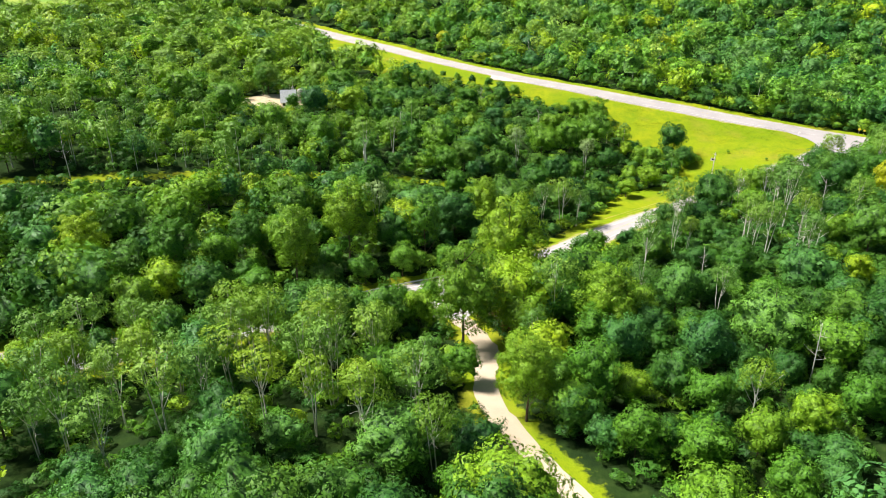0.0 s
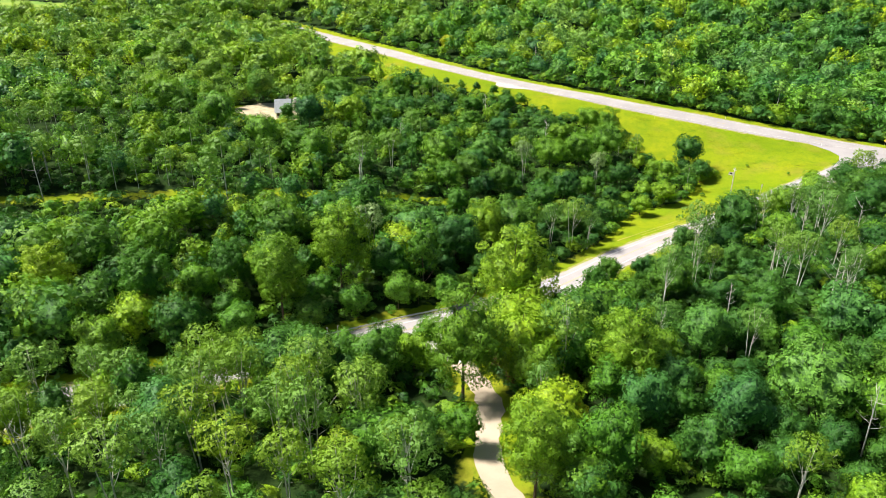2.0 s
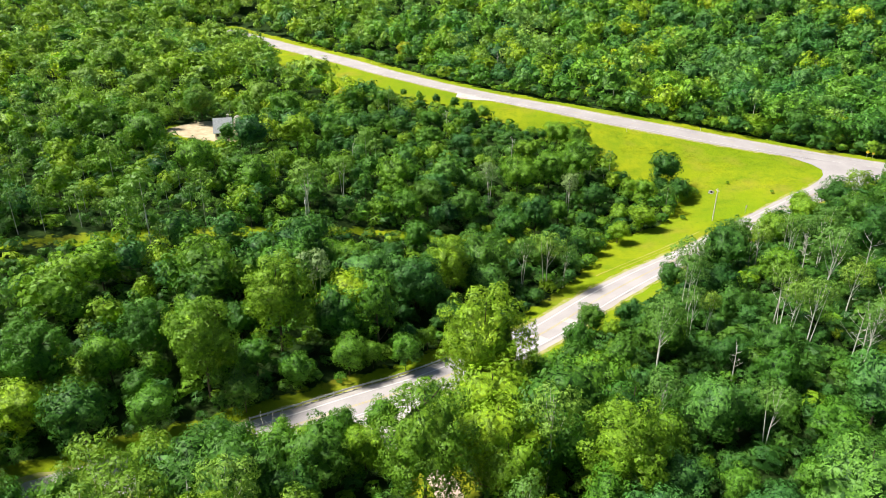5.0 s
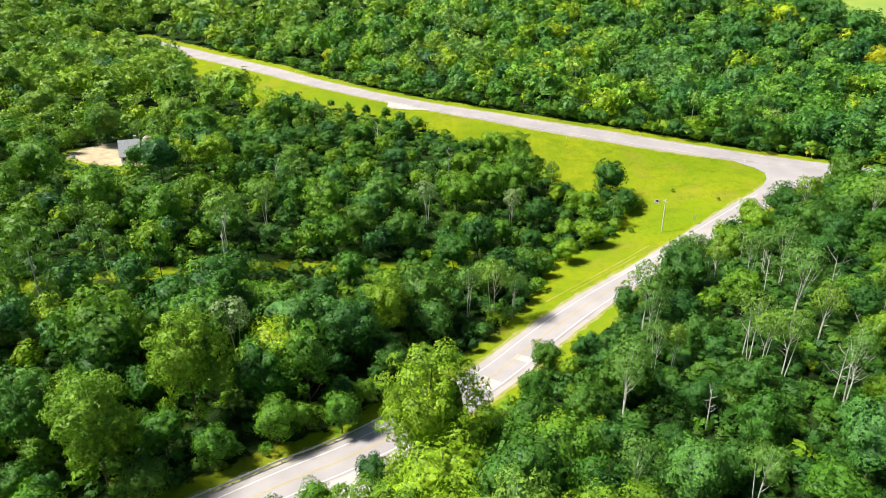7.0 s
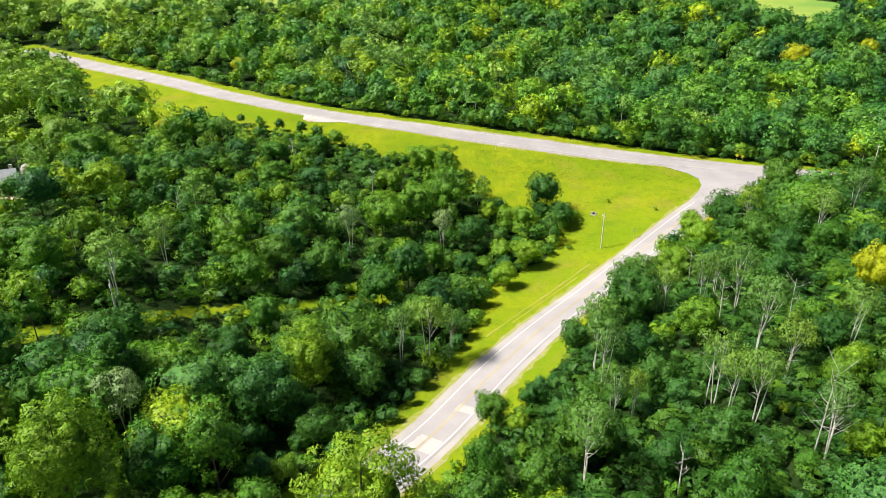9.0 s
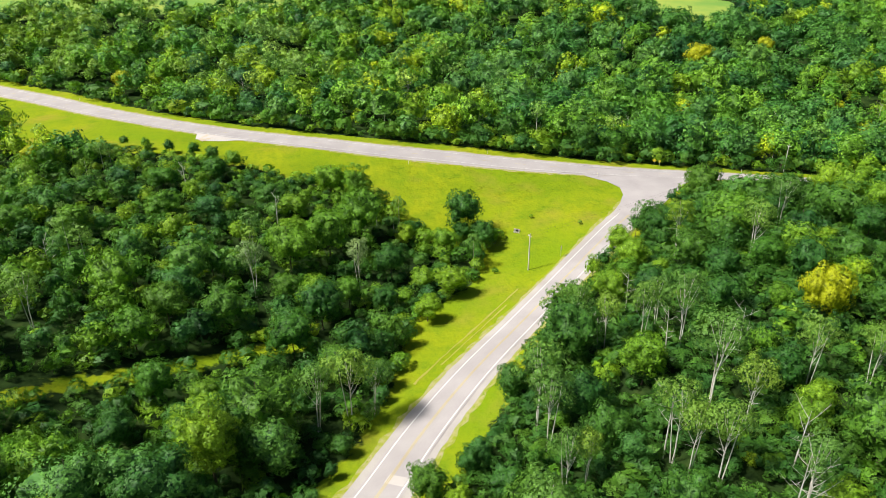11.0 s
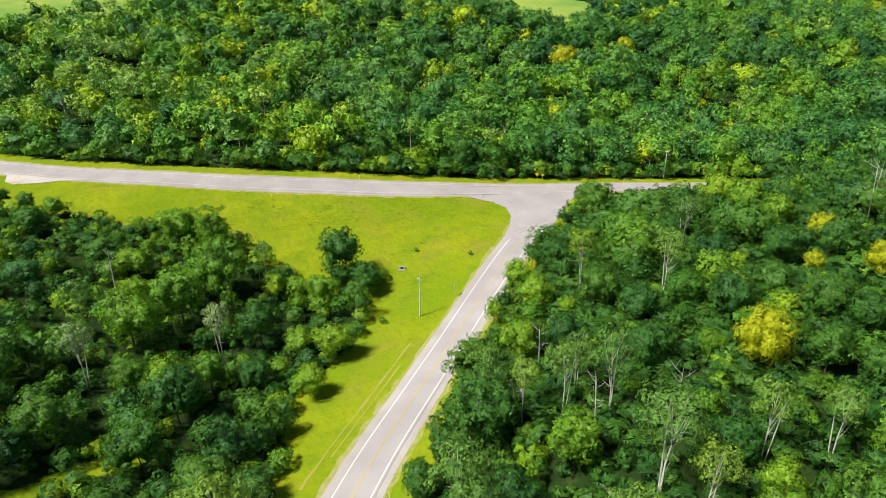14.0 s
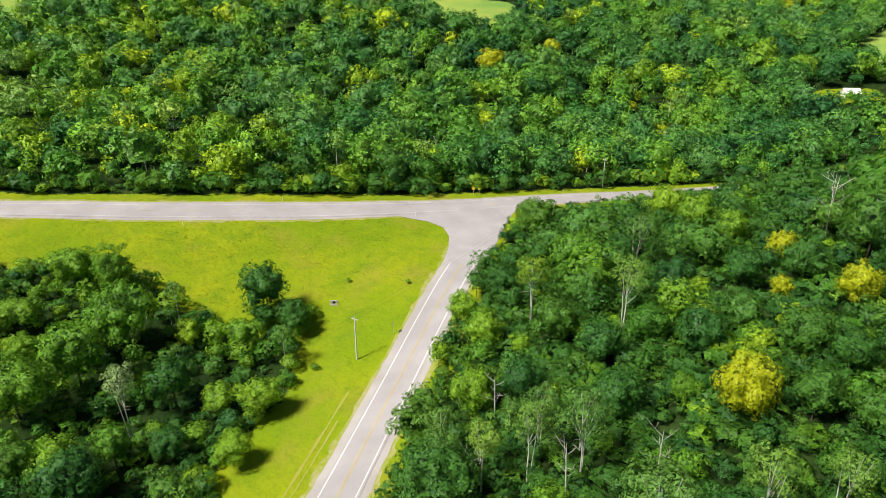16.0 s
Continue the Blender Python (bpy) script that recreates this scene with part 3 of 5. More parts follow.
# trees east of the dirt track: kind, x, y, height, spread of the crown
TRACK_EAST = [
    ("willow_tree", 4.8, 85.5, 16.5, 11), ("maple_tree", 14.5, 89, 13.5, 10.5), ("maple_tree", 19, 149.5, 13, 8.5),
    ("maple_tree", 36.5, 69, 8.5, 8.5), ("maple_tree", 27.5, 74.5, 10, 9.5), ("maple_tree", 19.5, 77, 9.5, 9), ("box_elder_tree", 35.5, 77, 10, 9), ("box_elder_tree", 43.5, 81, 9.5, 8.5),
    ("young_birch_tree", 37, 85, 12.5, 7), ("maple_tree", 51.5, 85, 9, 8.5), ("maple_tree", 31.5, 87, 9.5, 9), ("oak_tree", 27, 92.5, 10, 9.5), ("maple_tree", 52.5, 98, 12, 11.5),
    ("basswood_tree", 33.5, 99, 12.5, 12), ("basswood_tree", 44.5, 102.5, 16, 15), ("basswood_tree", 26.5, 109.5, 9.5, 9), ("aspen_tree", 42, 121.5, 12.5, 7.5), ("basswood_tree", 34.5, 123.5, 12.5, 12), ("basswood_tree", 57.5, 124, 14.5, 14),
    ("aspen_tree", 27.5, 126, 13, 7.5), ("oak_tree", 40.5, 127, 9, 8.5),
]
# trees on the bank above the side road: kind, x, y, height, spread of the crown
BANK = [
    ("box_elder_tree", -66.5, 130, 9.5, 8.5), ("oak_tree", -40, 136.5, 9, 8.5), ("maple_tree", -32, 144, 8, 7.5), ("maple_tree", -41, 147, 9, 8.5), ("maple_tree", -13.5, 152, 8.5, 8), ("maple_tree", -24, 149.5, 10, 9.5),
    ("box_elder_tree", -7, 199, 8.5, 7.5), ("oak_tree", 3, 202, 10.5, 10), ("maple_tree", -15.5, 202.5, 10, 9.5),
]
# trees round the house and towards the highway: kind, x, y, height, spread of the crown
NORTH_WEST = [
    ("aspen_tree", -44.5, 208.5, 18, 12.5), ("maple_tree", -60, 217, 13.5, 13), ("maple_tree", -79.5, 223.5, 14, 13.5), ("aspen_tree", -38.5, 226.5, 14.5, 8.5), ("basswood_tree", -12.5, 236.5, 12, 11.5), ("maple_tree", -25, 239, 13.5, 13),
    ("maple_tree", -101, 242, 16, 15), ("maple_tree", -122.5, 250, 16, 15), ("basswood_tree", -73, 253, 16, 15), ("box_elder_tree", -132, 261, 16.5, 15), ("box_elder_tree", -60, 261.5, 15.5, 14), ("maple_tree", -37.5, 273, 10, 11),
    ("maple_tree", -51, 274.5, 10, 11), ("maple_tree", -18, 284.5, 8.5, 11), ("maple_tree", -72, 291, 16, 15), ("grey_willow_tree", -105, 296, 14, 15), ("grey_willow_tree", -87, 314.5, 14, 15), ("grey_willow_tree", -137.5, 321.5, 14, 15),
    ("grey_willow_tree", -165.5, 328, 14, 15), ("grey_willow_tree", -190, 404, 14, 15), ("grey_willow_tree", -134.5, 415.5, 14, 15), ("grey_willow_tree", -192, 484.5, 14, 15),
]
# trees close to the guardrail: kind, x, y, height, spread of the crown
ROADSIDE = [
    ("maple_tree", -22, 121.5, 10, 9.5), ("maple_tree", -28.5, 117, 11, 9.5), ("box_elder_tree", -4.5, 125, 11, 10), ("maple_tree", -30.5, 125.5, 6.5, 6), ("maple_tree", -52.5, 128.5, 10.5, 10), ("maple_tree", -15, 129.5, 8, 7.5),
    ("maple_tree", -64.5, 139, 12.5, 11.5), ("maple_tree", -53.5, 149, 12.5, 11.5),
]
# trees in the thicket beside the meadow: kind, x, y, height, spread of the crown
THICKET = [
    ("birch_tree", 3.5, 243, 15.5, 7.5), ("birch_tree", 28.5, 243.5, 15.5, 8),
    ("oak_tree", 63.5, 266, 14.5, 13.5), ("maple_tree", 61.5, 262.5, 6.5, 7), ("oak_tree", 66.5, 261, 7, 8),
    ("aspen_tree", 11, 191.5, 14.5, 8.5), ("aspen_tree", 17, 192, 16, 9.5), ("aspen_tree", 21.5, 193.5, 12.5, 7.5), ("maple_tree", 9.5, 216, 12, 11), ("maple_tree", -20, 219.5, 11, 10.5), ("maple_tree", 41, 226.5, 7.5, 8.5),
    ("oak_tree", -3.5, 227.5, 12, 11.5), ("oak_tree", 17, 228, 13, 12.5), ("oak_tree", -14.5, 229, 12, 11.5), ("oak_tree", 32.5, 234, 7.5, 8.5), ("maple_tree", 17, 235, 10.5, 10), ("box_elder_tree", 50, 236.5, 9, 10),
    ("maple_tree", 24.5, 236.5, 9, 8.5), ("oak_tree", 10.5, 238.5, 9.5, 9),
]
# trees in the thicket beside the meadow: kind, x, y, height, spread of the crown
THICKET_B = [
    ("maple_tree", 44.5, 242.5, 6.5, 8), ("basswood_tree", -10, 246.5, 13.5, 12.5), ("oak_tree", 37.5, 248, 11.5, 11), ("maple_tree", 13, 253.5, 15.5, 15), ("oak_tree", 66, 256.5, 8.5, 8), ("maple_tree", 54.5, 257, 9, 8.5),
    ("maple_tree", 23.5, 259, 16, 15), ("box_elder_tree", 45.5, 264, 7.5, 6.5), ("maple_tree", 34, 269, 16, 15), ("box_elder_tree", 16, 269, 8.5, 8), ("box_elder_tree", 17.5, 282, 8.5, 11), ("basswood_tree", -5.5, 282.5, 8.5, 11),
    ("oak_tree", 12, 289, 8.5, 11), ("maple_tree", -18.5, 303.5, 8.5, 11), ("maple_tree", -3.5, 308.5, 8.5, 11),
]
# trees on the slope south of the side road: kind, x, y, height, spread of the crown
SLOPE = [
    ("box_elder_tree", 70, 130, 7.5, 6.5), ("maple_tree", 48.5, 135, 10, 9.5), ("basswood_tree", 26.5, 137.5, 8, 7.5), ("maple_tree", 67.5, 137.5, 7, 6.5), ("aspen_tree", 64.5, 140, 14, 7.5),
    ("oak_tree", 77.5, 142, 15, 14), ("oak_tree", 17.5, 143.5, 10, 9.5), ("oak_tree", 43.5, 144.5, 8.5, 8), ("aspen_tree", 32.5, 146, 17.5, 9.5), ("oak_tree", 52.5, 146.5, 9, 9), ("oak_tree", 26.5, 147, 9, 8.5),
    ("aspen_tree", 59.5, 149.5, 15, 8), ("box_elder_tree", 73, 150, 9, 8), ("box_elder_tree", 77.5, 153, 7.5, 6.5),
]
# trees on the slope south of the side road: kind, x, y, height, spread of the crown
SLOPE_B = [
    ("aspen_tree", 86.5, 153, 13.5, 7), ("aspen_tree", 58, 153.5, 13, 7), ("aspen_tree", 57.5, 156.5, 15, 8), ("aspen_tree", 69, 156.5, 14, 7.5), ("oak_tree", 101.5, 157, 8.5, 8), ("aspen_tree", 44.5, 158, 11.5, 5.5),
    ("aspen_tree", 41.5, 158, 13, 6.5), ("aspen_tree", 81, 158.5, 14.5, 7.5), ("oak_tree", 78, 161, 9, 9), ("aspen_tree", 67.5, 162.5, 19.5, 11.5), ("box_elder_tree", 27.5, 163.5, 5, 4.5), ("oak_tree", 51, 164, 9, 8.5),
    ("oak_tree", 100.5, 164, 8.5, 8.5), ("oak_tree", 110, 164.5, 8.5, 8), ("oak_tree", 24, 167.5, 8, 8),
]
# trees on the rise behind it: kind, x, y, height, spread of the crown
RISE = [
    ("aspen_tree", 44, 169, 16, 8.5), ("golden_tree", 94, 170, 12.5, 10), ("oak_tree", 50.5, 170.5, 12, 11.5), ("oak_tree", 109, 171.5, 10.5, 10), ("golden_tree", 126, 172.5, 9.5, 8), ("aspen_tree", 45, 175, 18, 9.5),
    ("maple_tree", 64, 175, 10.5, 10), ("maple_tree", 93, 178.5, 6.5, 6), ("aspen_tree", 74, 179.5, 17, 9), ("oak_tree", 111.5, 182.5, 8, 8), ("golden_tree", 124, 183.5, 5.5, 4.5), ("oak_tree", 85, 184, 10.5, 10),
    ("oak_tree", 131.5, 184, 10, 9.5),
]
# trees on the rise behind it: kind, x, y, height, spread of the crown
RISE_B = [
    ("oak_tree", 103.5, 184, 9.5, 9), ("oak_tree", 45, 185.5, 8.5, 8.5), ("aspen_tree", 70.5, 186, 14.5, 7.5), ("aspen_tree", 75.5, 189, 13, 6.5), ("oak_tree", 58, 190, 14, 13.5), ("aspen_tree", 65.5, 190, 13, 7),
    ("oak_tree", 125, 191, 9.5, 9), ("golden_tree", 138.5, 192, 8, 6.5), ("maple_tree", 101.5, 192.5, 10, 9.5), ("aspen_tree", 61.5, 194.5, 12.5, 6.5), ("oak_tree", 94.5, 195.5, 10, 9.5), ("box_elder_tree", 120.5, 196.5, 5, 4.5),
    ("aspen_tree", 63.5, 198, 14, 7), ("oak_tree", 81, 200, 10, 9.5),
]
# trees towards the junction: kind, x, y, height, spread of the crown
CORNER = [
    ("aspen_tree", 105.5, 200.5, 15.5, 9), ("oak_tree", 118, 201, 10, 9.5), ("box_elder_tree", 75, 204, 11, 10.5), ("maple_tree", 145, 207, 10, 9.5), ("oak_tree", 97, 209, 11, 10.5), ("box_elder_tree", 91.5, 211.5, 5, 4.5),
    ("aspen_tree", 126, 215.5, 16, 9.5), ("young_birch_tree", 101, 219.5, 16.5, 9.5), ("box_elder_tree", 150.5, 219.5, 13, 12), ("box_elder_tree", 89.5, 220, 9.5, 9), ("maple_tree", 121, 228, 13.5, 12.5), ("maple_tree", 93, 232, 9, 8.5),
    ("oak_tree", 104.5, 233, 10.5, 10), ("box_elder_tree", 158.5, 233.5, 13, 11.5),
]
CHOSEN = TRACK_WEST + TRACK_WEST_B + TRACK_EAST + BANK + NORTH_WEST + ROADSIDE + THICKET + THICKET_B + SLOPE + SLOPE_B + RISE + RISE_B + CORNER
for _i, _p in enumerate(((-78, 96, 8), (-70, 100, 8.5), (-62, 105, 7.5), (-55, 108, 8), (-48, 112, 7), (-42, 117, 7), (-36, 119, 7), (-31, 122, 6.5), (-26, 125, 6.5), (-21, 126.5, 7.5), (-16, 128, 8), (-13, 119, 8), (-2.5, 128, 8.5), (2, 119, 9))):
    SINGLE.append(("box_elder_tree" if _i % 3 else "maple_tree", *_p))
HEDGEROW = []       # along the south side of the side road
_row = smooth_line(SIDE, 5.2)
_row = _row + side_of(_row) * -13.0
if _row[0][1] > SIDE[0][1]:
    _row = 2 * smooth_line(SIDE, 5.2) - _row
for _i, (_a, _b) in enumerate(_row[(_row[:, 0] > -95) & (_row[:, 0] < -24)]):
    HEDGEROW.append((("box_elder_tree", "maple_tree", "oak_tree")[_i % 3], float(_a), float(_b), (12.5 if _a < -42 else 10.4) + 0.9 * math.sin(_i * 1.9), 9.5))
SINGLE.append(("maple_tree", -85.5, 268, 7.5))
for _i, _p in enumerate(((-33, 347, 4.2), (-26, 342, 4.4), (-18, 336, 5), (-10, 330, 5.5), (-4, 324, 6), (2, 317, 6.5))):
    SINGLE.append((("oak_tree", "maple_tree")[_i % 2], *_p))
SINGLE = [(k, a, b, h, h * SPREAD[KINDS[k][0]]) for k, a, b, h in SINGLE]
SINGLE = [r for r in SINGLE if r[0] in GIANTS or all(math.hypot(r[1] - q[1], r[2] - q[2]) > 0.3 * (r[4] + q[4]) for q in CHOSEN)] + CHOSEN
SINGLE += [r for r in HEDGEROW if all(math.hypot(r[1] - q[1], r[2] - q[2]) > 3.2 for q in SINGLE)]
for _i, (_k2, _a, _b, _h, _w2) in enumerate(SINGLE):
    grow(_k2, _a, _b, _h, _i % VARIANTS, _i * 1.7, _w2 / (_h * SPREAD[KINDS[_k2][0]]))
grow("rusty_shrub", 1.2, 119, 6.0, 0, 0.4)
grow("rusty_shrub", 2.6, 115, 5.0, 1, 2.4)


def open_ground(x, y):
    """Where no tree stands: roads, meadow, clearings, fields, yard."""
    bad = inside(MEADOW, x, y) | (away(HIGHWAY_LINE, x, y) < 12.0) | (away(SIDE_LINE, x, y) < np.where(np.asarray(x) > 60, 7.0, 8.0)) | (away(TRACK_LINE, x, y) < np.where(np.asarray(y) < 80, 7.0, np.where(np.asarray(y) < 105, 5.0, 4.4))) | (away(DRIVE_LINE, x, y) < 3.5)
    for c in CLEARINGS + FIELDS + [YARD]:
        bad |= inside(c, x, y)
    return bad


def near_single(x, y, share=0.42):
    bad = np.zeros(np.shape(x), bool)
    for kind, a, b, h, w in SINGLE:
        bad |= np.hypot(x - a, y - b) < w * share + 0.8
    return bad


def in_view(x, y):
    """The sector of the land over which the flight looks, with some room to spare."""
    keep = np.zeros(np.shape(x), bool)
    for a, b, way in ((0, 0, 5.5), (-1, 45, 1), (1, 77, -10), (5, 100, -21), (17, 131, -35)):
        ang = np.degrees(np.arctan2(-(x - a), y - b)) - way
        keep |= (np.abs(ang) < 39) & (np.hypot(x - a, y - b) > 42)
    return keep


def scatter(rs, x0, x1, y0, y1, step):
    xs, ys = np.meshgrid(np.arange(x0, x1, step), np.arange(y0, y1, step * 0.87))
    xs = xs + (np.arange(ys.shape[0]) % 2)[:, None] * step / 2
    xs, ys = xs + rs.uniform(-0.4, 0.4, xs.shape) * step, ys + rs.uniform(-0.4, 0.4, ys.shape) * step
    return xs.ravel(), ys.ravel()


def kind_at(rs, x, y):
    """Which kind grows at a place: groves of one kind."""
    g = noise.noise(Vector((x * 0.016, y * 0.016, 3.1)))
    q = noise.noise(Vector((x * 0.05, y * 0.05, 9.7)))
    u = g * 1.1 + q * 0.8 + rs.uniform(-0.5, 0.5)
    if x > 30 and y < 260:
        u -= 0.5 if y < 195 else 0.05
    if -85 < x < -4 and 60 < y < 106 and rs.rand() < 0.72:
        return "aspen_tree" if rs.rand() < 0.6 else "young_birch_tree"
    if -70 < x < 10 and 128 < y < 205:
        u -= 0.25
    if x > 120:
        u -= 0.2
    if x < -65 and y > 285 and rs.rand() < 0.5:
        return "grey_willow_tree"
    if x < -50 and y > 170:
        u += 0.42
    elif x < 60 and y > 215:
        u += 0.22
    if rs.rand() < (0.05 if x > 30 and 130 < y < 235 else 0.25 if u < -0.12 else 0.1):
        return "basswood_tree"
    return "oak_tree" if u < -0.12 else "maple_tree" if u < 0.2 else "cottonwood_tree" if u < 0.32 else "box_elder_tree" if u < 0.62 else "aspen_tree"


def height_at(rs, x, y, kind):
    """Height of a tree: low thicket west of the meadow, young growth at the edges of the roads."""
    h = {"oak_tree": 11.5, "maple_tree": 12, "box_elder_tree": 11, "cottonwood_tree": 14.5, "aspen_tree": 13.5, "golden_tree": 11, "young_birch_tree": 13, "basswood_tree": 12, "grey_willow_tree": 13}[kind] * rs.choice((0.55, 0.75, 0.9, 1.05, 1.3)) * rs.uniform(0.9, 1.1)
    if x < 62 and 190 < y < 345:
        h *= 0.68 + 0.2 * noise.noise(Vector((x * 0.03, y * 0.03, 1.0)))
    dh = away(HIGHWAY_LINE, np.array([x]), np.array([y]))[0]
    south = y < np.interp(x, [p[0] for p in HIGHWAY[::-1]], [p[1] for p in HIGHWAY[::-1]])
    if south:
        h *= np.clip((dh - 6) / 48, 0.28, 1.0) if x > -90 else np.clip((dh + 8) / 40, 0.5, 1.0)
    elif not south:
        h *= np.clip((dh - 2) / 18, 0.62, 1.0)
    ds = away(SIDE_LINE, np.array([x]), np.array([y]))[0]
    south_of = float(np.interp(x, [p[0] for p in STRIP], [p[1] for p in STRIP])) - y
    if (-160 < x < -80 or -38 < x < 4) and 0 < south_of < 26:
        h = min(h, max(1.4, (south_of - 5) * (0.38 if x < -50 else 0.45)))
    along, across = (x + 97) * 0.39 - (y - 272) * 0.92, abs((x + 97) * 0.92 + (y - 272) * 0.39)
    if 0 < along < 45 and across < 15:
        h = min(h, 1.5 + along * 0.2)
    if 325 < x < 405 and 255 < y < 300:
        h *= 0.6
    if x > 4:
        h = min(h, max(1.6, (ds - 4.5) * float(np.interp(x, (30, 48), (0.75, 0.9))))) if x < 52 else h * np.clip((ds + 8) / 24, 0.6, 1.0)
        if 38 < x < 92 and 128 < y < 200:
            h *= 0.42
    elif -45 < x and ds < 16 and y > np.interp(x, [p[0] for p in SIDE], [p[1] for p in SIDE]):
        h *= 0.6
    below = y < np.interp(x, [p[0] for p in SIDE], [p[1] for p in SIDE])
    if below and x < 4 and 14 < ds < 44:
        h = max(h, min(16.5, 4 + ds * 0.6) * rs.uniform(0.88, 1.05))
    elif below and x < 34:
        h = max(h, min(12.0, (ds - 4.5) * 0.65))
    if x < 4 and y < 135:
        return h
    near = [q for q in CHOSEN if abs(q[1] - x) < 12 and abs(q[2] - y) < 12 and math.hypot(q[1] - x, q[2] - y) < 0.5 * q[4] + 5]
    return min([h] + [(0.36 if q[0] == "birch_tree" else 0.72) * q[3] for q in near])      # the chosen trees stand over their neighbours


STAND = []
_rs = np.random.RandomState(11)
_x, _y = scatter(_rs, -230, 300, 30, 330, 6.4)
_ok = ~open_ground(_x, _y) & in_view(_x, _y) & ~near_single(_x, _y) & (_rs.rand(len(_x)) < 0.9)
_d = np.minimum.reduce([np.hypot(_x - a, _y - b) for a, b in ((0, 0), (0, 50), (5, 100), (17, 131))])
for _a, _b, _c in zip(_x[_ok], _y[_ok], _d[_ok]):
    _k2 = kind_at(_rs, _a, _b)
    STAND.append((_a, _b, _c, _k2, height_at(_rs, _a, _b, _k2), _rs.uniform(0, 6.28), _rs.randint(VARIANTS), _rs.uniform(0.9, 1.2)))
STAND = [r for r in STAND if not (-85 < r[0] < -4 and 60 < r[1] < 84 and (r[0] * 7.3 + r[1] * 3.1) % 1.0 < 0.45)]
STAND = [r for r in STAND if not (44 < r[0] < 92 and 128 < r[1] < 200 and (r[0] * 7.3 + r[1] * 3.1) % 1.0 < 0.08)]
STAND.sort(key=lambda r: r[2])
NEAR = 220
for _a, _b, _c, _k2, _h, _tw, _v, _gi in STAND[:NEAR]:
    grow(_k2, _a, _b, _h, _v, _tw, _gi)


def woods(name, rows, share, size, label, trunks=True, leaves=LEAF, fine=1):
    """Trees too many to count, joined into one piece of woodland."""
    temps = {}
    mats = list(leaves.values()) + [BARK["pale"], BARK["brown"]] + list(INNER.values())
    keys, inner = list(LEAF), list(INNER)
    for kind in {r[3] for r in rows}:
        s, l, w, t = KINDS[kind]
        for v in range(VARIANTS):
            rs = np.random.RandomState(90 + v + sum(map(ord, kind)))
            lobes = lobes_of(rs, s)
            tv, tf, tn = sprays(rs, lobes, int(SHAPES[s][5] * share), size, 0.28)
            tx = np.full(len(tf), keys.index(l))
            if l in inner and s in CLOSED:
                kv, kf, kn = core(rs, lobes, CLOSED[s] - 0.06, fine)
                tv, tf, tn = np.concatenate([tv, kv]), np.concatenate([tf, kf + len(tv)]), np.concatenate([tn, kn])
                tx = np.append(tx, np.full(len(kf), len(keys) + 2 + inner.index(l)))
            temps[kind, v] = (tv, tf, tn, tx, SHAPES[s][0], w)
    vs, fs, ix, hue, nr, n = [], [], [], [], [], 0
    xy = np.array([r[:2] for r in rows])
    for (x, y, d, kind, h, tw, v, gi), z in zip(rows, land(xy[:, 0], xy[:, 1])):
        tv, tf, tn, li, full, w = temps[kind, v]
        sc = h / full
        c, s = math.cos(tw) * sc * gi, math.sin(tw) * sc * gi
        vs.append(np.stack([tv[:, 0] * c - tv[:, 1] * s + x, tv[:, 0] * s + tv[:, 1] * c + y, tv[:, 2] * sc + z], 1))
        ct, st = math.cos(tw), math.sin(tw)
        nr.append(np.stack([tn[:, 0] * ct - tn[:, 1] * st, tn[:, 0] * st + tn[:, 1] * ct, tn[:, 2]], 1))
        fs.append(tf + n)
        ix.append(li)
        hue.append(np.full(len(tf), (x * 0.618 + y * 0.377) % 1.0))
        n += len(tv)
        if trunks:
            r = 0.17 * sc
            ring = np.array([(r, 0), (-r * 0.5, r * 0.87), (-r * 0.5, -r * 0.87)])
            vs.append(np.array([(x + a, y + b, z - 0.3) for a, b in ring] + [(x + a * 0.4, y + b * 0.4, z + h * 0.85) for a, b in ring]))
            fs.append(np.array([(0, 1, 4), (0, 4, 3), (1, 2, 5), (1, 5, 4), (2, 0, 3), (2, 3, 5)]) + n)
            ix.append(np.full(6, len(LEAF) + (0 if w == "pale" else 1)))
            hue.append(np.zeros(6))
            nr.append(np.array([(a / r, b / r, 0.0) for a, b in ring] * 2))
            n += 6
    me = raw_mesh(name, np.concatenate(vs), np.concatenate(fs), mats, np.concatenate(ix), normals=np.concatenate(nr))
    me.attributes.new("tint", "FLOAT", "FACE").data.foreach_set("value", np.concatenate(hue).astype(np.float32))
    return tagged(new(name, me), label, "woodland", kind="stuff")


MIDDLE = 900
woods("woodland", STAND[NEAR:NEAR + MIDDLE], 0.23, 0.52, "dense mixed green broadleaf woodland on rolling ground")
woods("woodland", STAND[NEAR + MIDDLE:], 0.14, 0.7, "mixed green broadleaf woodland beside meadow and highway", leaves=LEAF_FAR)

# the wood goes on behind the start of the flight
_rs = np.random.RandomState(6)
_x, _y = scatter(_rs, -150, 200, -70, 150, 10.5)
_ok = ~in_view(_x, _y) & ~open_ground(_x, _y) & ~near_single(_x, _y)
BEHIND = []
for _a, _b in zip(_x[_ok], _y[_ok]):
    _k2 = kind_at(_rs, _a, _b)
    BEHIND.append((_a, _b, 0, _k2, height_at(_rs, _a, _b, _k2), _rs.uniform(0, 6.28), _rs.randint(VARIANTS), _rs.uniform(1.0, 1.3)))
woods("woodland", BEHIND, 0.04, 1.2, "mixed green broadleaf woodland along the dirt track", leaves=LEAF_FAR)

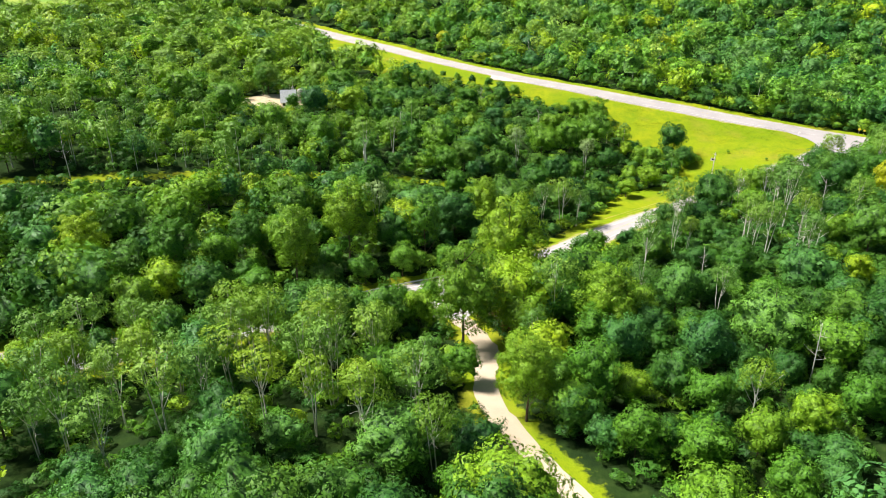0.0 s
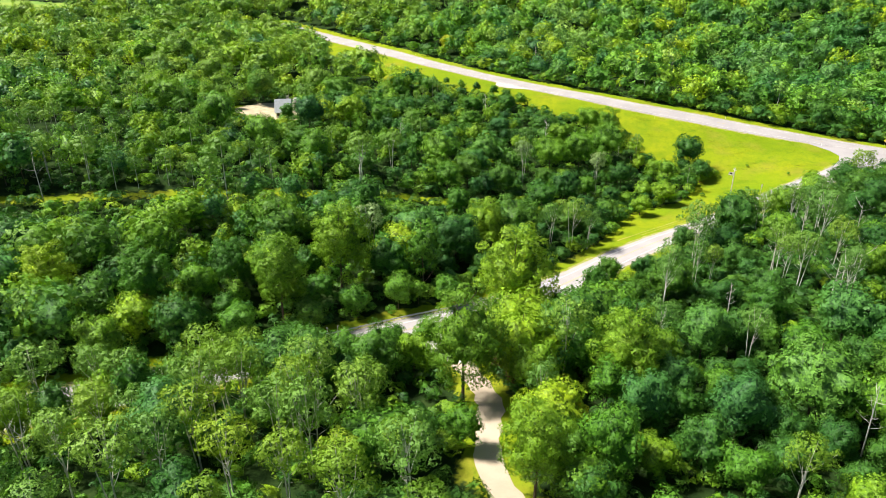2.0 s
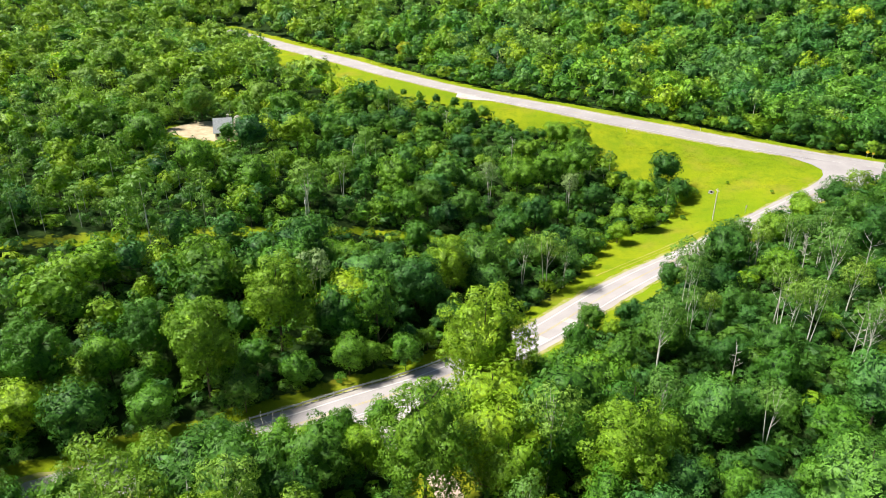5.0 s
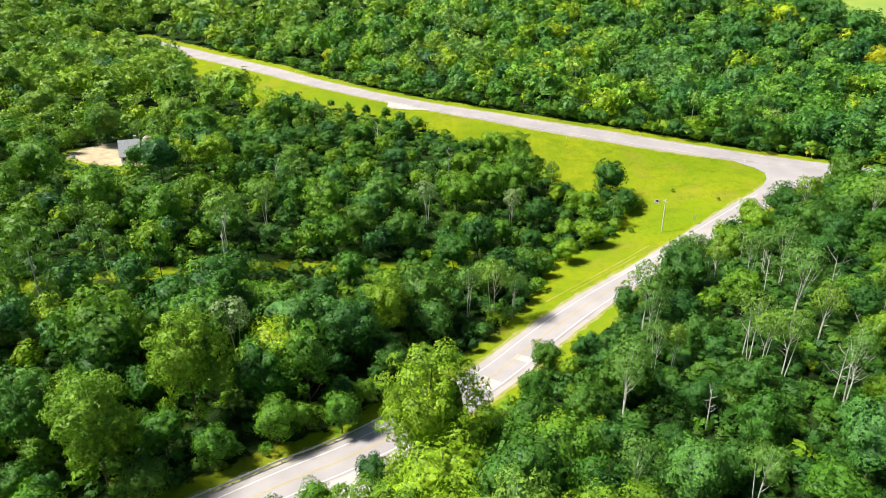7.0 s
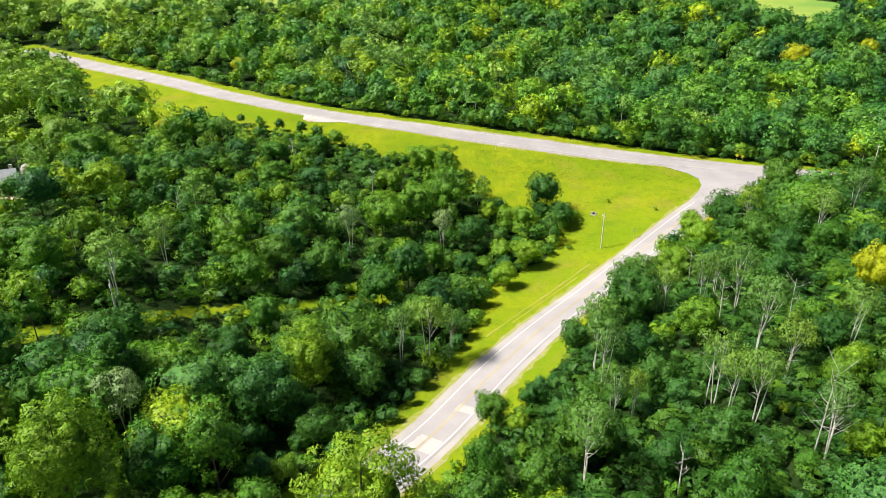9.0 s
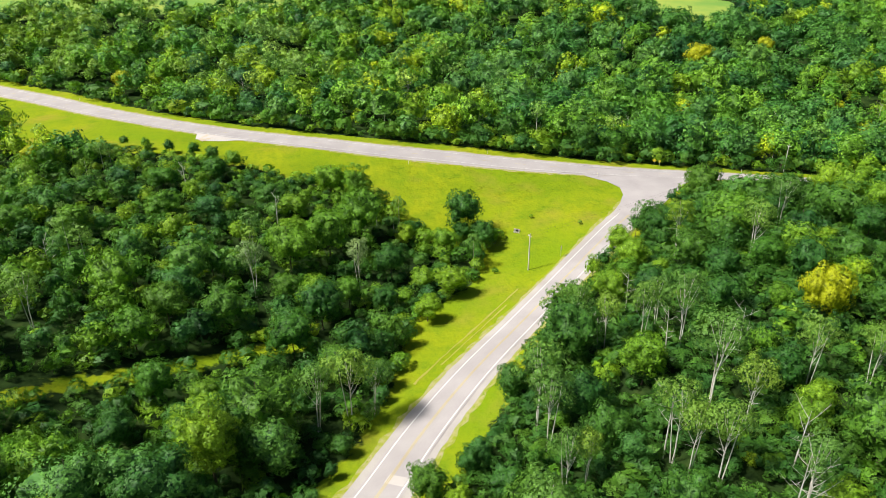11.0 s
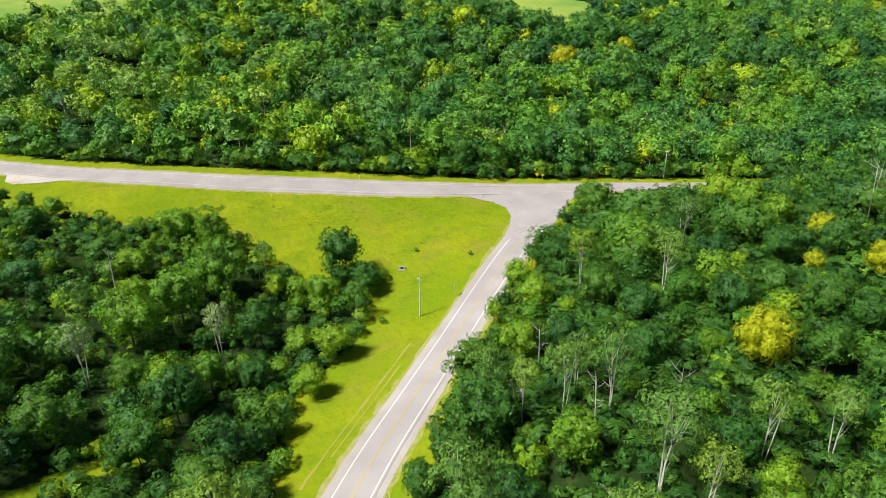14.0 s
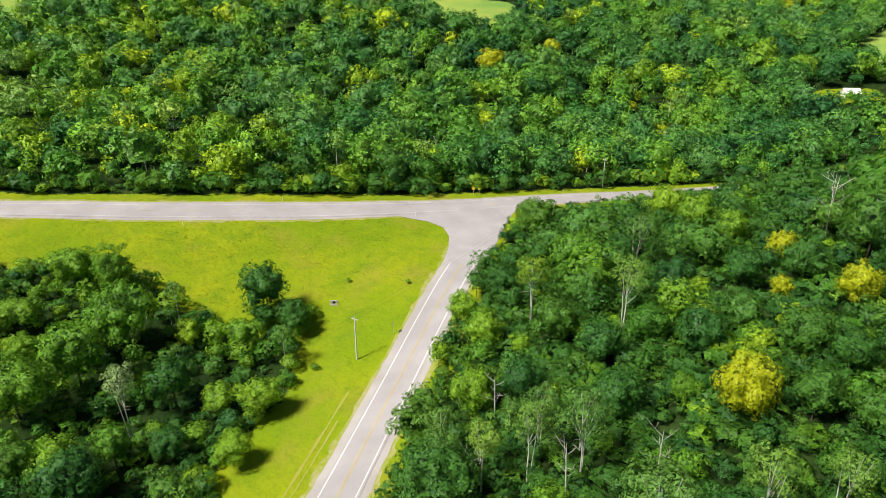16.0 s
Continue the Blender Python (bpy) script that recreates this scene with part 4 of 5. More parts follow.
_rs = np.random.RandomState(5)
_x, _y = scatter(_rs, -380, 760, 150, 760, 9.8)
_far = ((_y > 330) | (_x > 300)) & (np.hypot(_x - 5, _y - 60) < 720)
_ok = ~open_ground(_x, _y) & in_view(_x, _y) & _far & ~near_single(_x, _y, 0.5)
FAR = []
for _a, _b in zip(_x[_ok], _y[_ok]):
    _k2 = "golden_tree" if _rs.rand() < 0.003 else kind_at(_rs, _a, _b)
    FAR.append((_a, _b, 0, _k2, 1.15 * height_at(_rs, _a, _b, _k2), _rs.uniform(0, 6.28), _rs.randint(VARIANTS), _rs.uniform(0.95, 1.25)))
woods("woodland", [r for r in FAR if r[1] < 440], 0.11, 0.8, "mixed green woodland on the slope beyond the highway", trunks=False, leaves=LEAF_FAR)
woods("woodland", [r for r in FAR if r[1] >= 440], 0.07, 1.0, "distant mixed green woodland climbing a low ridge", trunks=False, leaves=LEAF_FAR)

# undergrowth between the trees, and thickets at the edges of the meadow
_rs = np.random.RandomState(8)
_x, _y = scatter(_rs, -130, 150, 36, 345, 4.0)
_ok = ~open_ground(_x, _y) & in_view(_x, _y) & ~((_x > 95) & (_y < 262) & (_rs.rand(len(_x)) < 0.4))
UNDER = []
for _a, _b in zip(_x[_ok], _y[_ok]):
    UNDER.append((_a, _b, 0, _rs.choice(["thicket_shrub", "thicket_shrub", "thicket_shrub", "thicket_shrub", "shrub", "shrub", "lime_shrub"] if _a < 30 or _b > 260 else ["thicket_shrub"] * 9 + ["shrub"]), _rs.uniform(1.6, 4.0), _rs.uniform(0, 6.28), _rs.randint(VARIANTS), _rs.uniform(1.0, 1.5)))
_x, _y = scatter(_rs, 26, 112, 118, 212, 3.3)
_ok = ~open_ground(_x, _y) & in_view(_x, _y)
for _a, _b in zip(_x[_ok], _y[_ok]):
    UNDER.append((_a, _b, 0, "thicket_shrub", _rs.uniform(1.2, 3.4), _rs.uniform(0, 6.28), _rs.randint(VARIANTS), _rs.uniform(1.2, 1.7)))
_x, _y = scatter(_rs, 92, 230, 135, 265, 4.6)
_ok = ~open_ground(_x, _y) & in_view(_x, _y)
for _a, _b in zip(_x[_ok], _y[_ok]):
    UNDER.append((_a, _b, 0, _rs.choice(["thicket_shrub", "thicket_shrub", "shrub"]), _rs.uniform(1.8, 4.5), _rs.uniform(0, 6.28), _rs.randint(VARIANTS), _rs.uniform(1.2, 1.7)))
_nx = smooth_line(HIGHWAY, 3.2)
_nx = _nx + side_of(_nx) * -_rs.uniform(10.5, 16.0, len(_nx))[:, None]
for _a, _b in _nx[(_nx[:, 0] > -130) & (_nx[:, 0] < 240)]:
    UNDER.append((_a, _b + 0.0, 0, _rs.choice(["lime_shrub", "shrub", "thicket_shrub"]), _rs.uniform(2.0, 7.0), _rs.uniform(0, 6.28), _rs.randint(VARIANTS), _rs.uniform(1.0, 1.6)))
woods("undergrowth", UNDER, 0.13, 0.75, "dense green undergrowth of shrubs on the forest floor", trunks=False)



# ---- road markings, junction, patches ----
def stretch(line, x0, x1):
    """The piece of a line between two x."""
    return line[(line[:, 0] >= x0) & (line[:, 0] <= x1)]


_side = stretch(SL, -60, 112)
for _o in (3.15, -3.15):
    ribbon("edge_line", _side, _o + 0.11, _o - 0.11, WHITE, 0.15, "white painted edge line", "", parent=side_road)
for _o in (0.16, -0.16):
    ribbon("centre_line", _side, _o + 0.08, _o - 0.08, YELLOW, 0.15, "yellow painted centre line", "", parent=side_road)
_hw = stretch(HL, -130, 260)
for _o in (3.6, -3.6):
    ribbon("edge_line", _hw, _o + 0.06, _o - 0.06, WHITE, 0.13, "white painted edge line", "", parent=highway)
for _i in range(0, len(_hw) - 4, 6):
    ribbon("lane_dash", _hw[_i:_i + 3], 0.08, -0.08, YELLOW, 0.13, "yellow painted dash", "", parent=highway)
PALE_PATCH = road_material("pale_concrete_patch", (0.44, 0.405, 0.385), (0.53, 0.495, 0.47))
DARK_PATCH = road_material("dark_tar_patch", (0.27, 0.24, 0.235), (0.34, 0.31, 0.3))
for _x0, _x1, _l, _r in ((9.5, 12.3, 2.6, 0.2), (10, 12.5, -0.4, -2.9), (18, 20.4, 0.5, -2.9), (2, 5.5, -0.5, -3.0)):
    ribbon("road_patch", stretch(SL, _x0, _x1 + 1.5), _l, _r, PALE_PATCH, 0.14, "pale repaired patch", "", parent=side_road)
for _x0, _x1, _l, _r in ((118, 128, -2.4, -2.9), (112, 121, -3.7, -4.1), (134, 141, -1.2, -1.5)):
    ribbon("tar_seam", stretch(HL, _x0, _x1), _l, _r, DARK_PATCH, 0.125, "dark tar seam", "", parent=highway)


def apron(name, rim, material, lift, label, parent):
    """A fan of paving with a curved rim, laid on the land."""
    p = np.array(rim, float)
    c = p.mean(0)
    rows = [c + (p - c) * k for k in (0.25, 0.5, 0.75, 1.0)]
    v = np.concatenate([c[None]] + rows)
    n = len(p)
    bm = bmesh.new()
    vs = [bm.verts.new((x, y, z + lift)) for (x, y), z in zip(v, land(v[:, 0], v[:, 1]))]
    for i in range(n):
        k = (i + 1) % n
        bm.faces.new((vs[0], vs[1 + i], vs[1 + k]))
        for r in range(3):
            a = 1 + r * n
            bm.faces.new((vs[a + i], vs[a + n + i], vs[a + n + k], vs[a + k]))
    bmesh.ops.recalc_face_normals(bm, faces=bm.faces)
    if bm.faces[0].normal.z < 0:
        bmesh.ops.reverse_faces(bm, faces=bm.faces)
    return part(name, bm, material, parent, label)


apron("junction_apron", [(109, 261.5), (114.5, 267), (118.5, 272.5), (120.5, 278), (119, 284), (114, 290), (126, 292), (146, 284), (150, 279.5), (143, 275), (135, 268.5), (127, 262), (118, 255)], ASPHALT, 0.09, "worn asphalt where the side road meets the highway", side_road)
apron("driveway_mouth", [(-19, 371), (-12, 361), (-9.5, 356), (-10, 349.5), (-6, 346), (-1, 344.5), (4, 344.2), (9, 342.8), (15, 340.6), (6, 350), (-8, 362)], PALE_PATCH, 0.08, "sandy driveway mouth", highway)
apron("track_mouth", [(-22, 135.5), (-16, 131), (-14, 126), (-7, 124), (-5, 131), (-2, 139), (5, 149.5), (0, 150.5), (-10, 143.5)], PALE_PATCH, 0.085, "pale sandy mouth of the dirt track", side_road)
WORN = road_material("worn_grass", (0.27, 0.29, 0.03), (0.33, 0.31, 0.06))
ribbon("wheel_track", stretch(smooth_line(SIDE, 2.0), 36, 72), 9.35, 8.9, WORN, 0.045, "pale wheel track worn in the verge grass", "wheel track", ragged=0.15)
ribbon("wheel_track", stretch(smooth_line(SIDE, 2.0), 42, 66), 7.9, 7.55, WORN, 0.045, "pale wheel track worn in the verge grass", "wheel track", ragged=0.12)


# ---- poles, wires, signs, posts ----
def box(bm, x0, x1, y0, y1, z0, z1):
    v = [bm.verts.new(p) for p in ((x0, y0, z0), (x1, y0, z0), (x1, y1, z0), (x0, y1, z0), (x0, y0, z1), (x1, y0, z1), (x1, y1, z1), (x0, y1, z1))]
    for f in ((3, 2, 1, 0), (4, 5, 6, 7), (0, 1, 5, 4), (1, 2, 6, 5), (2, 3, 7, 6), (3, 0, 4, 7)):
        bm.faces.new([v[i] for i in f])


def plain(name, c, rough=0.6, metal=0.0, grain=6.0):
    k = Mat(name, rough, 0.35, metal)
    f = k.noise(grain, 4)
    return k.colour(k.ramp(f, (0.3, tuple(v * 0.8 for v in c)), (0.7, tuple(min(1.0, v * 1.12) for v in c)))).m


POLE_WOOD = plain("weathered_pole_wood", (0.62, 0.58, 0.52), 0.9)
GALVANISED = plain("galvanised_steel", (0.62, 0.62, 0.6), 0.45, 0.6)
PLATE = plain("sign_back_grey", (0.7, 0.7, 0.7), 0.6, 0.1)
YELLOW_PLATE = plain("yellow_sign_plate", (0.75, 0.6, 0.02), 0.4)
WHITE_PAINT = plain("white_paint", (0.78, 0.77, 0.74), 0.6)
RUBBER = plain("black_rubber", (0.02, 0.02, 0.02), 0.9)
ROOF = plain("grey_shingle", (0.44, 0.46, 0.48), 0.8, 0.0, 2.0)
CONCRETE = plain("pale_concrete", (0.4, 0.37, 0.32), 0.9)
PIPE_SHADE = plain("pipe_shade_black", (0.015, 0.015, 0.014), 0.95)
GLASS_DARK = plain("window_glass", (0.03, 0.035, 0.04), 0.08)
CAR_RED = plain("red_car_paint", (0.16, 0.006, 0.02), 0.25)
WIRE = plain("black_wire", (0.03, 0.03, 0.03), 0.6)


def utility_pole(x, y, h, turn, label, drum=False):
    ob = tagged(new("utility_pole"), label, "utility pole", "utility poles")
    bm = bmesh.new()
    tube(bm, [(0, 0, -0.6), (0, 0, h * 0.5), (0, 0, h)], [0.19, 0.16, 0.12], 8)
    part("pole", bm, POLE_WOOD, ob)
    bm = bmesh.new()
    box(bm, -0.75, 0.75, -0.06, 0.06, h - 0.62, h - 0.5)
    part("crossarm", bm, POLE_WOOD, ob)
    for s in (-0.65, 0.0, 0.65):
        bm = bmesh.new()
        z = h if s == 0.0 else h - 0.5
        tube(bm, [(s, 0, z - 0.02), (s, 0, z + 0.1), (s, 0, z + 0.2)], [0.05, 0.08, 0.04], 6)
        part("insulator", bm, WHITE_PAINT, ob, "white ceramic insulator")
    if drum:
        bm = bmesh.new()
        tube(bm, [(0.36, 0, h - 1.9), (0.36, 0, h - 1.85), (0.36, 0, h - 1.05), (0.36, 0, h - 1.0)], [0.15, 0.26, 0.26, 0.14], 10)
        part("transformer", bm, WHITE_PAINT, ob, "pale transformer drum")
    ob.matrix_basis = pose(x, y, float(land(x, y)), 0, 0, turn)
    return ob


POLES = [(-44, 204, 8.8), (72, 239.8, 10.2), (190, 283, 10), (246, 302.5, 9.5)]
for _i, (_a, _b, _h) in enumerate(POLES):
    utility_pole(_a, _b, _h, 110, "weathered wooden utility pole rising from the thicket" if _i == 0 else "weathered wooden utility pole standing in the grass", _i == 0)


def power_line(a, b, sag):
    ob = tagged(new("power_line"), "thin dark power line sagging between two wooden poles", "power line", "power lines")
    for s in (-0.65, 0.65):
        bm = bmesh.new()
        n = 14
        ends = []
        for x, y, h in (a, b):
            ends.append(Vector((x, y, float(land(x, y)) + h - 0.3)) + Vector((math.cos(radians(110)), math.sin(radians(110)), 0)) * s)
        tube(bm, [ends[0].lerp(ends[1], i / n) - Vector((0, 0, 4 * sag * (i / n) * (1 - i / n))) for i in range(n + 1)], [0.011] * (n + 1), 4)
        part("wire", bm, WIRE, ob)
    return ob


for _a, _b in zip(POLES, POLES[1:]):
    power_line(_a, _b, 1.6)


def road_sign(x, y, turn, h, w, tall, plate, label, diamond=False):
    ob = tagged(new("road_sign"), label, "road sign")
    bm = bmesh.new()
    box(bm, -0.04, 0.04, -0.03, 0.03, -0.3, h)
    part("post", bm, GALVANISED, ob)
    bm = bmesh.new()
    box(bm, -w / 2, w / 2, -0.05, -0.03, -tall / 2, tall / 2)
    bmesh.ops.bevel(bm, geom=[e for e in bm.edges if abs(e.verts[0].co.y - e.verts[1].co.y) > 0.01], offset=0.06, segments=2, affect="EDGES")
    if diamond:
        bmesh.ops.rotate(bm, verts=bm.verts, cent=(0, 0, 0), matrix=Matrix.Rotation(radians(45), 3, "Y"))
    bmesh.ops.translate(bm, verts=bm.verts, vec=(0, 0, h - tall * 0.4))
    part("plate", bm, plate, ob)
    ob.matrix_basis = pose(x, y, float(land(x, y)), 0, 0, turn)
    return ob


road_sign(82.2, 242, 52, 2.9, 0.95, 1.2, PLATE, "grey back of a road sign on a steel post")
road_sign(144.6, 295.8, 150, 2.6, 1.0, 1.0, YELLOW_PLATE, "yellow diamond road sign beside the highway", True)
road_sign(146.4, 295.2, 150, 2.3, 0.8, 0.8, YELLOW_PLATE, "yellow square road sign beside the highway")


def marker_post(x, y):
    ob = tagged(new("marker_post"), "slim white marker post at the edge of the highway", "marker post", "marker posts")
    bm = bmesh.new()
    tube(bm, [(0, 0, -0.2), (0, 0, 1.25)], [0.06, 0.06], 6)
    part("post", bm, WHITE_PAINT, ob)
    bm = bmesh.new()
    box(bm, -0.06, 0.06, -0.075, -0.062, 0.95, 1.15)
    part("reflector", bm, YELLOW_PLATE, ob, "amber reflector")
    ob.matrix_basis = pose(x, y, float(land(x, y)), 0, 0, 30)


for _a, _b in ((58.4, 310), (88, 313.5), (172, 283.5), (-60, 433), (118, 288.5)):
    marker_post(_a, _b)

# culvert mouth in the ditch
_c = tagged(new("culvert"), "pale concrete culvert mouth with a dark opening in the meadow", "culvert")
bm = bmesh.new()
box(bm, -1.4, 1.4, 0.1, 0.5, -0.4, 1.15)
bmesh.ops.bevel(bm, geom=bm.edges[:], offset=0.06, segments=1, affect="EDGES")
part("headwall", bm, CONCRETE, _c)
# a capped pipe end, its black colour standing in for the shade inside
bm = bmesh.new()
tube(bm, [(0, 0.6, 0.35), (0, 0.05, 0.35)], [0.62, 0.62], 14)
part("pipe", bm, PIPE_SHADE, _c, "closed pipe end painted black for the shade inside")
for _i in range(9):
    bm = bmesh.new()
    bmesh.ops.create_icosphere(bm, subdivisions=1, radius=0.3 + 0.12 * math.sin(_i * 2.3))
    bmesh.ops.scale(bm, vec=(1.2, 0.9, 0.6), verts=bm.verts)
    bmesh.ops.translate(bm, verts=bm.verts, vec=(-1.2 + 0.32 * _i, -0.6 - 0.5 * (_i % 3), 0.05))
    part("stone", bm, CONCRETE, _c)
_c.matrix_basis = pose(78.2, 262.3, float(land(78.2, 262.3)) + 0.02, 0, 0, -35) @ Matrix.Diagonal((0.65, 0.65, 0.65, 1))


# ---- guardrail beside the side road ----
def guardrail(x0, x1, off):
    line = stretch(smooth_line(SIDE, 1.9), x0, x1)
    p = line + side_of(line) * off
    z = land(p[:, 0], p[:, 1])
    ob = tagged(new("guardrail"), "galvanised steel guardrail on short posts beside the road", "guardrail")
    o = Vector((p[0, 0], p[0, 1], float(z[0])))
    ob.location = o
    pts = [Vector((a, b, c)) - o for (a, b), c in zip(p, z)]
    bm = bmesh.new()
    prof = ((0.0, 0.44), (0.07, 0.5), (0.07, 0.56), (0.0, 0.62), (0.07, 0.68), (0.07, 0.74), (0.0, 0.8), (-0.02, 0.8), (-0.02, 0.44))
    nrm = side_of(line)
    rings = [[bm.verts.new(q + Vector((-n[0] * a, -n[1] * a, h))) for a, h in prof] for q, n in zip(pts, nrm)]
    for r0, r1 in zip(rings, rings[1:]):
        for k in range(len(prof)):
            bm.faces.new((r0[k], r1[k], r1[(k + 1) % len(prof)], r0[(k + 1) % len(prof)]))
    bmesh.ops.recalc_face_normals(bm, faces=bm.faces)
    part("rail", bm, GALVANISED, ob)
    for q, n in zip(pts, nrm):
        bm = bmesh.new()
        c = q + Vector((n[0] * 0.13, n[1] * 0.13, 0))
        box(bm, c.x - 0.08, c.x + 0.08, c.y - 0.1, c.y + 0.1, c.z - 0.4, c.z + 0.78)
        part("post", bm, POLE_WOOD, ob, "weathered timber post")
    return ob


guardrail(-36, -2, 5.0)


# ---- houses ----
def house(x, y, turn, w, d, wall_h, ridge, label, roof, wall, extra=True):
    ob = tagged(new("house"), label, "house")
    bm = bmesh.new()
    box(bm, -w / 2, w / 2, -d / 2, d / 2, -0.6, wall_h)
    for sx in (-w / 2, w / 2):
        a, b, c = (bm.verts.new((sx, -d / 2, wall_h)), bm.verts.new((sx, d / 2, wall_h)), bm.verts.new((sx, 0, ridge - 0.12)))
        bm.faces.new((a, b, c))
    part("wall", bm, wall, ob)
    bm = bmesh.new()
    o = 0.45
    slope = (ridge - wall_h) / (d / 2)
    for s in (-1, 1):
        lo, hi = (s * (d / 2 + o), wall_h - o * slope), (0, ridge)
        v = [bm.verts.new((sx, yy, zz + dz)) for dz in (0.0, 0.16) for sx in (-w / 2 - o, w / 2 + o) for yy, zz in (lo, hi)]
        for f in ((0, 1, 3, 2), (4, 6, 7, 5), (0, 2, 6, 4), (1, 5, 7, 3), (0, 4, 5, 1), (2, 3, 7, 6)):
            bm.faces.new([v[i] for i in f])
    bmesh.ops.recalc_face_normals(bm, faces=bm.faces)
    part("roof", bm, roof, ob)
    for i in range(3):
        cx = -w * 0.32 + i * w * 0.32
        bm = bmesh.new()
        box(bm, cx - 0.55, cx + 0.55, -d / 2 - 0.04, -d / 2 + 0.02, 0.9, 2.1)
        win = part("window", bm, GLASS_DARK, ob)
        for x0, x1, z0, z1 in ((cx - 0.65, cx + 0.65, 2.1, 2.2), (cx - 0.65, cx + 0.65, 0.8, 0.9), (cx - 0.65, cx - 0.55, 0.9, 2.1), (cx + 0.55, cx + 0.65, 0.9, 2.1)):
            bm = bmesh.new()
            box(bm, x0, x1, -d / 2 - 0.07, -d / 2 + 0.02, z0, z1)
            part("frame", bm, WHITE_PAINT, win)
    if extra:
        bm = bmesh.new()
        box(bm, w * 0.25, w * 0.25 + 0.9, 0.6, 1.5, wall_h, ridge + 1.0)
        part("chimney", bm, CONCRETE, ob)
    ob.matrix_basis = pose(x, y, float(land(x, y)), 0, 0, turn)
    return ob


house(-90, 276.5, 14, 5.6, 6.5, 2.6, 6.6, "small house with a pale grey gable roof in a sandy yard", ROOF, WHITE_PAINT)
house(392, 303, -40, 7.5, 5.5, 2.3, 4.2, "white farm house with a pale roof in a far clearing", WHITE_PAINT, WHITE_PAINT, False)
_t = tagged(new("storage_tank"), "pale domed storage tank behind the house", "tank")
bm = bmesh.new()
tube(bm, [(0, 0, -0.3), (0, 0, 4.5), (0, 0, 5.4), (0, 0, 5.9)], [1.5, 1.5, 1.1, 0.3], 16)
part("tank_shell", bm, CONCRETE, _t)
_t.location = (-87.5, 285, float(land(-87.5, 285)))


# ---- a red car on the track's mouth ----
def car(x, y, turn):
    ob = tagged(new("car"), "dark red car standing at the mouth of the dirt track", "car")
    bm = bmesh.new()
    prof = [(-2.2, 0.35), (-2.25, 0.75), (-1.9, 0.92), (-0.9, 0.98), (2.0, 0.95), (2.2, 0.7), (2.2, 0.35)]
    a = [bm.verts.new((-0.88, px, pz)) for px, pz in prof]
    c = [bm.verts.new((0.88, px, pz)) for px, pz in prof]
    bm.faces.new(a)
    bm.faces.new(c[::-1])
    for i in range(len(prof)):
        k = (i + 1) % len(prof)
        bm.faces.new((a[i], c[i], c[k], a[k]))
    bmesh.ops.recalc_face_normals(bm, faces=bm.faces)
    bmesh.ops.bevel(bm, geom=bm.edges[:], offset=0.09, segments=2, affect="EDGES")
    body = part("body", bm, CAR_RED, ob)
    bm = bmesh.new()
    lo = [bm.verts.new((sx * 0.8, py, 0.95)) for sx, py in ((-1, -0.9), (1, -0.9), (1, 1.8), (-1, 1.8))]
    hi = [bm.verts.new((sx * 0.64, py, 1.46)) for sx, py in ((-1, -0.1), (1, -0.1), (1, 1.3), (-1, 1.3))]
    for i in range(4):
        bm.faces.new((lo[i], lo[(i + 1) % 4], hi[(i + 1) % 4], hi[i]))
    part("windows", bm, GLASS_DARK, ob, "dark window glass")
    bm = bmesh.new()
    box(bm, -0.66, 0.66, -0.12, 1.32, 1.45, 1.5)
    bmesh.ops.bevel(bm, geom=bm.edges[:], offset=0.02, segments=1, affect="EDGES")
    part("roof", bm, CAR_RED, ob)
    for sx in (-0.85, 0.85):
        for py in (-1.35, 1.35):
            bm = bmesh.new()
            tube(bm, [(sx - 0.1, py, 0.33), (sx + 0.1, py, 0.33)], [0.33, 0.33], 14)
            bm.faces.new([v for v in bm.verts][:14][::-1])
            wheel = part("wheel", bm, RUBBER, ob)
            bm = bmesh.new()
            s = 1 if sx > 0 else -1
            tube(bm, [(sx + s * 0.08, py, 0.33), (sx + s * 0.115, py, 0.33)], [0.2, 0.19], 12)
            part("rim", bm, GALVANISED, wheel)
    for sx in (-0.62, 0.62):
        bm = bmesh.new()
        box(bm, sx - 0.16, sx + 0.16, -2.27, -2.2, 0.6, 0.74)
        part("headlight", bm, WHITE_PAINT, body)
    ob.matrix_basis = pose(x, y, float(land(x, y)) + 0.1, 0, 0, turn)
    return ob


car(-6.6, 138.6, 205)


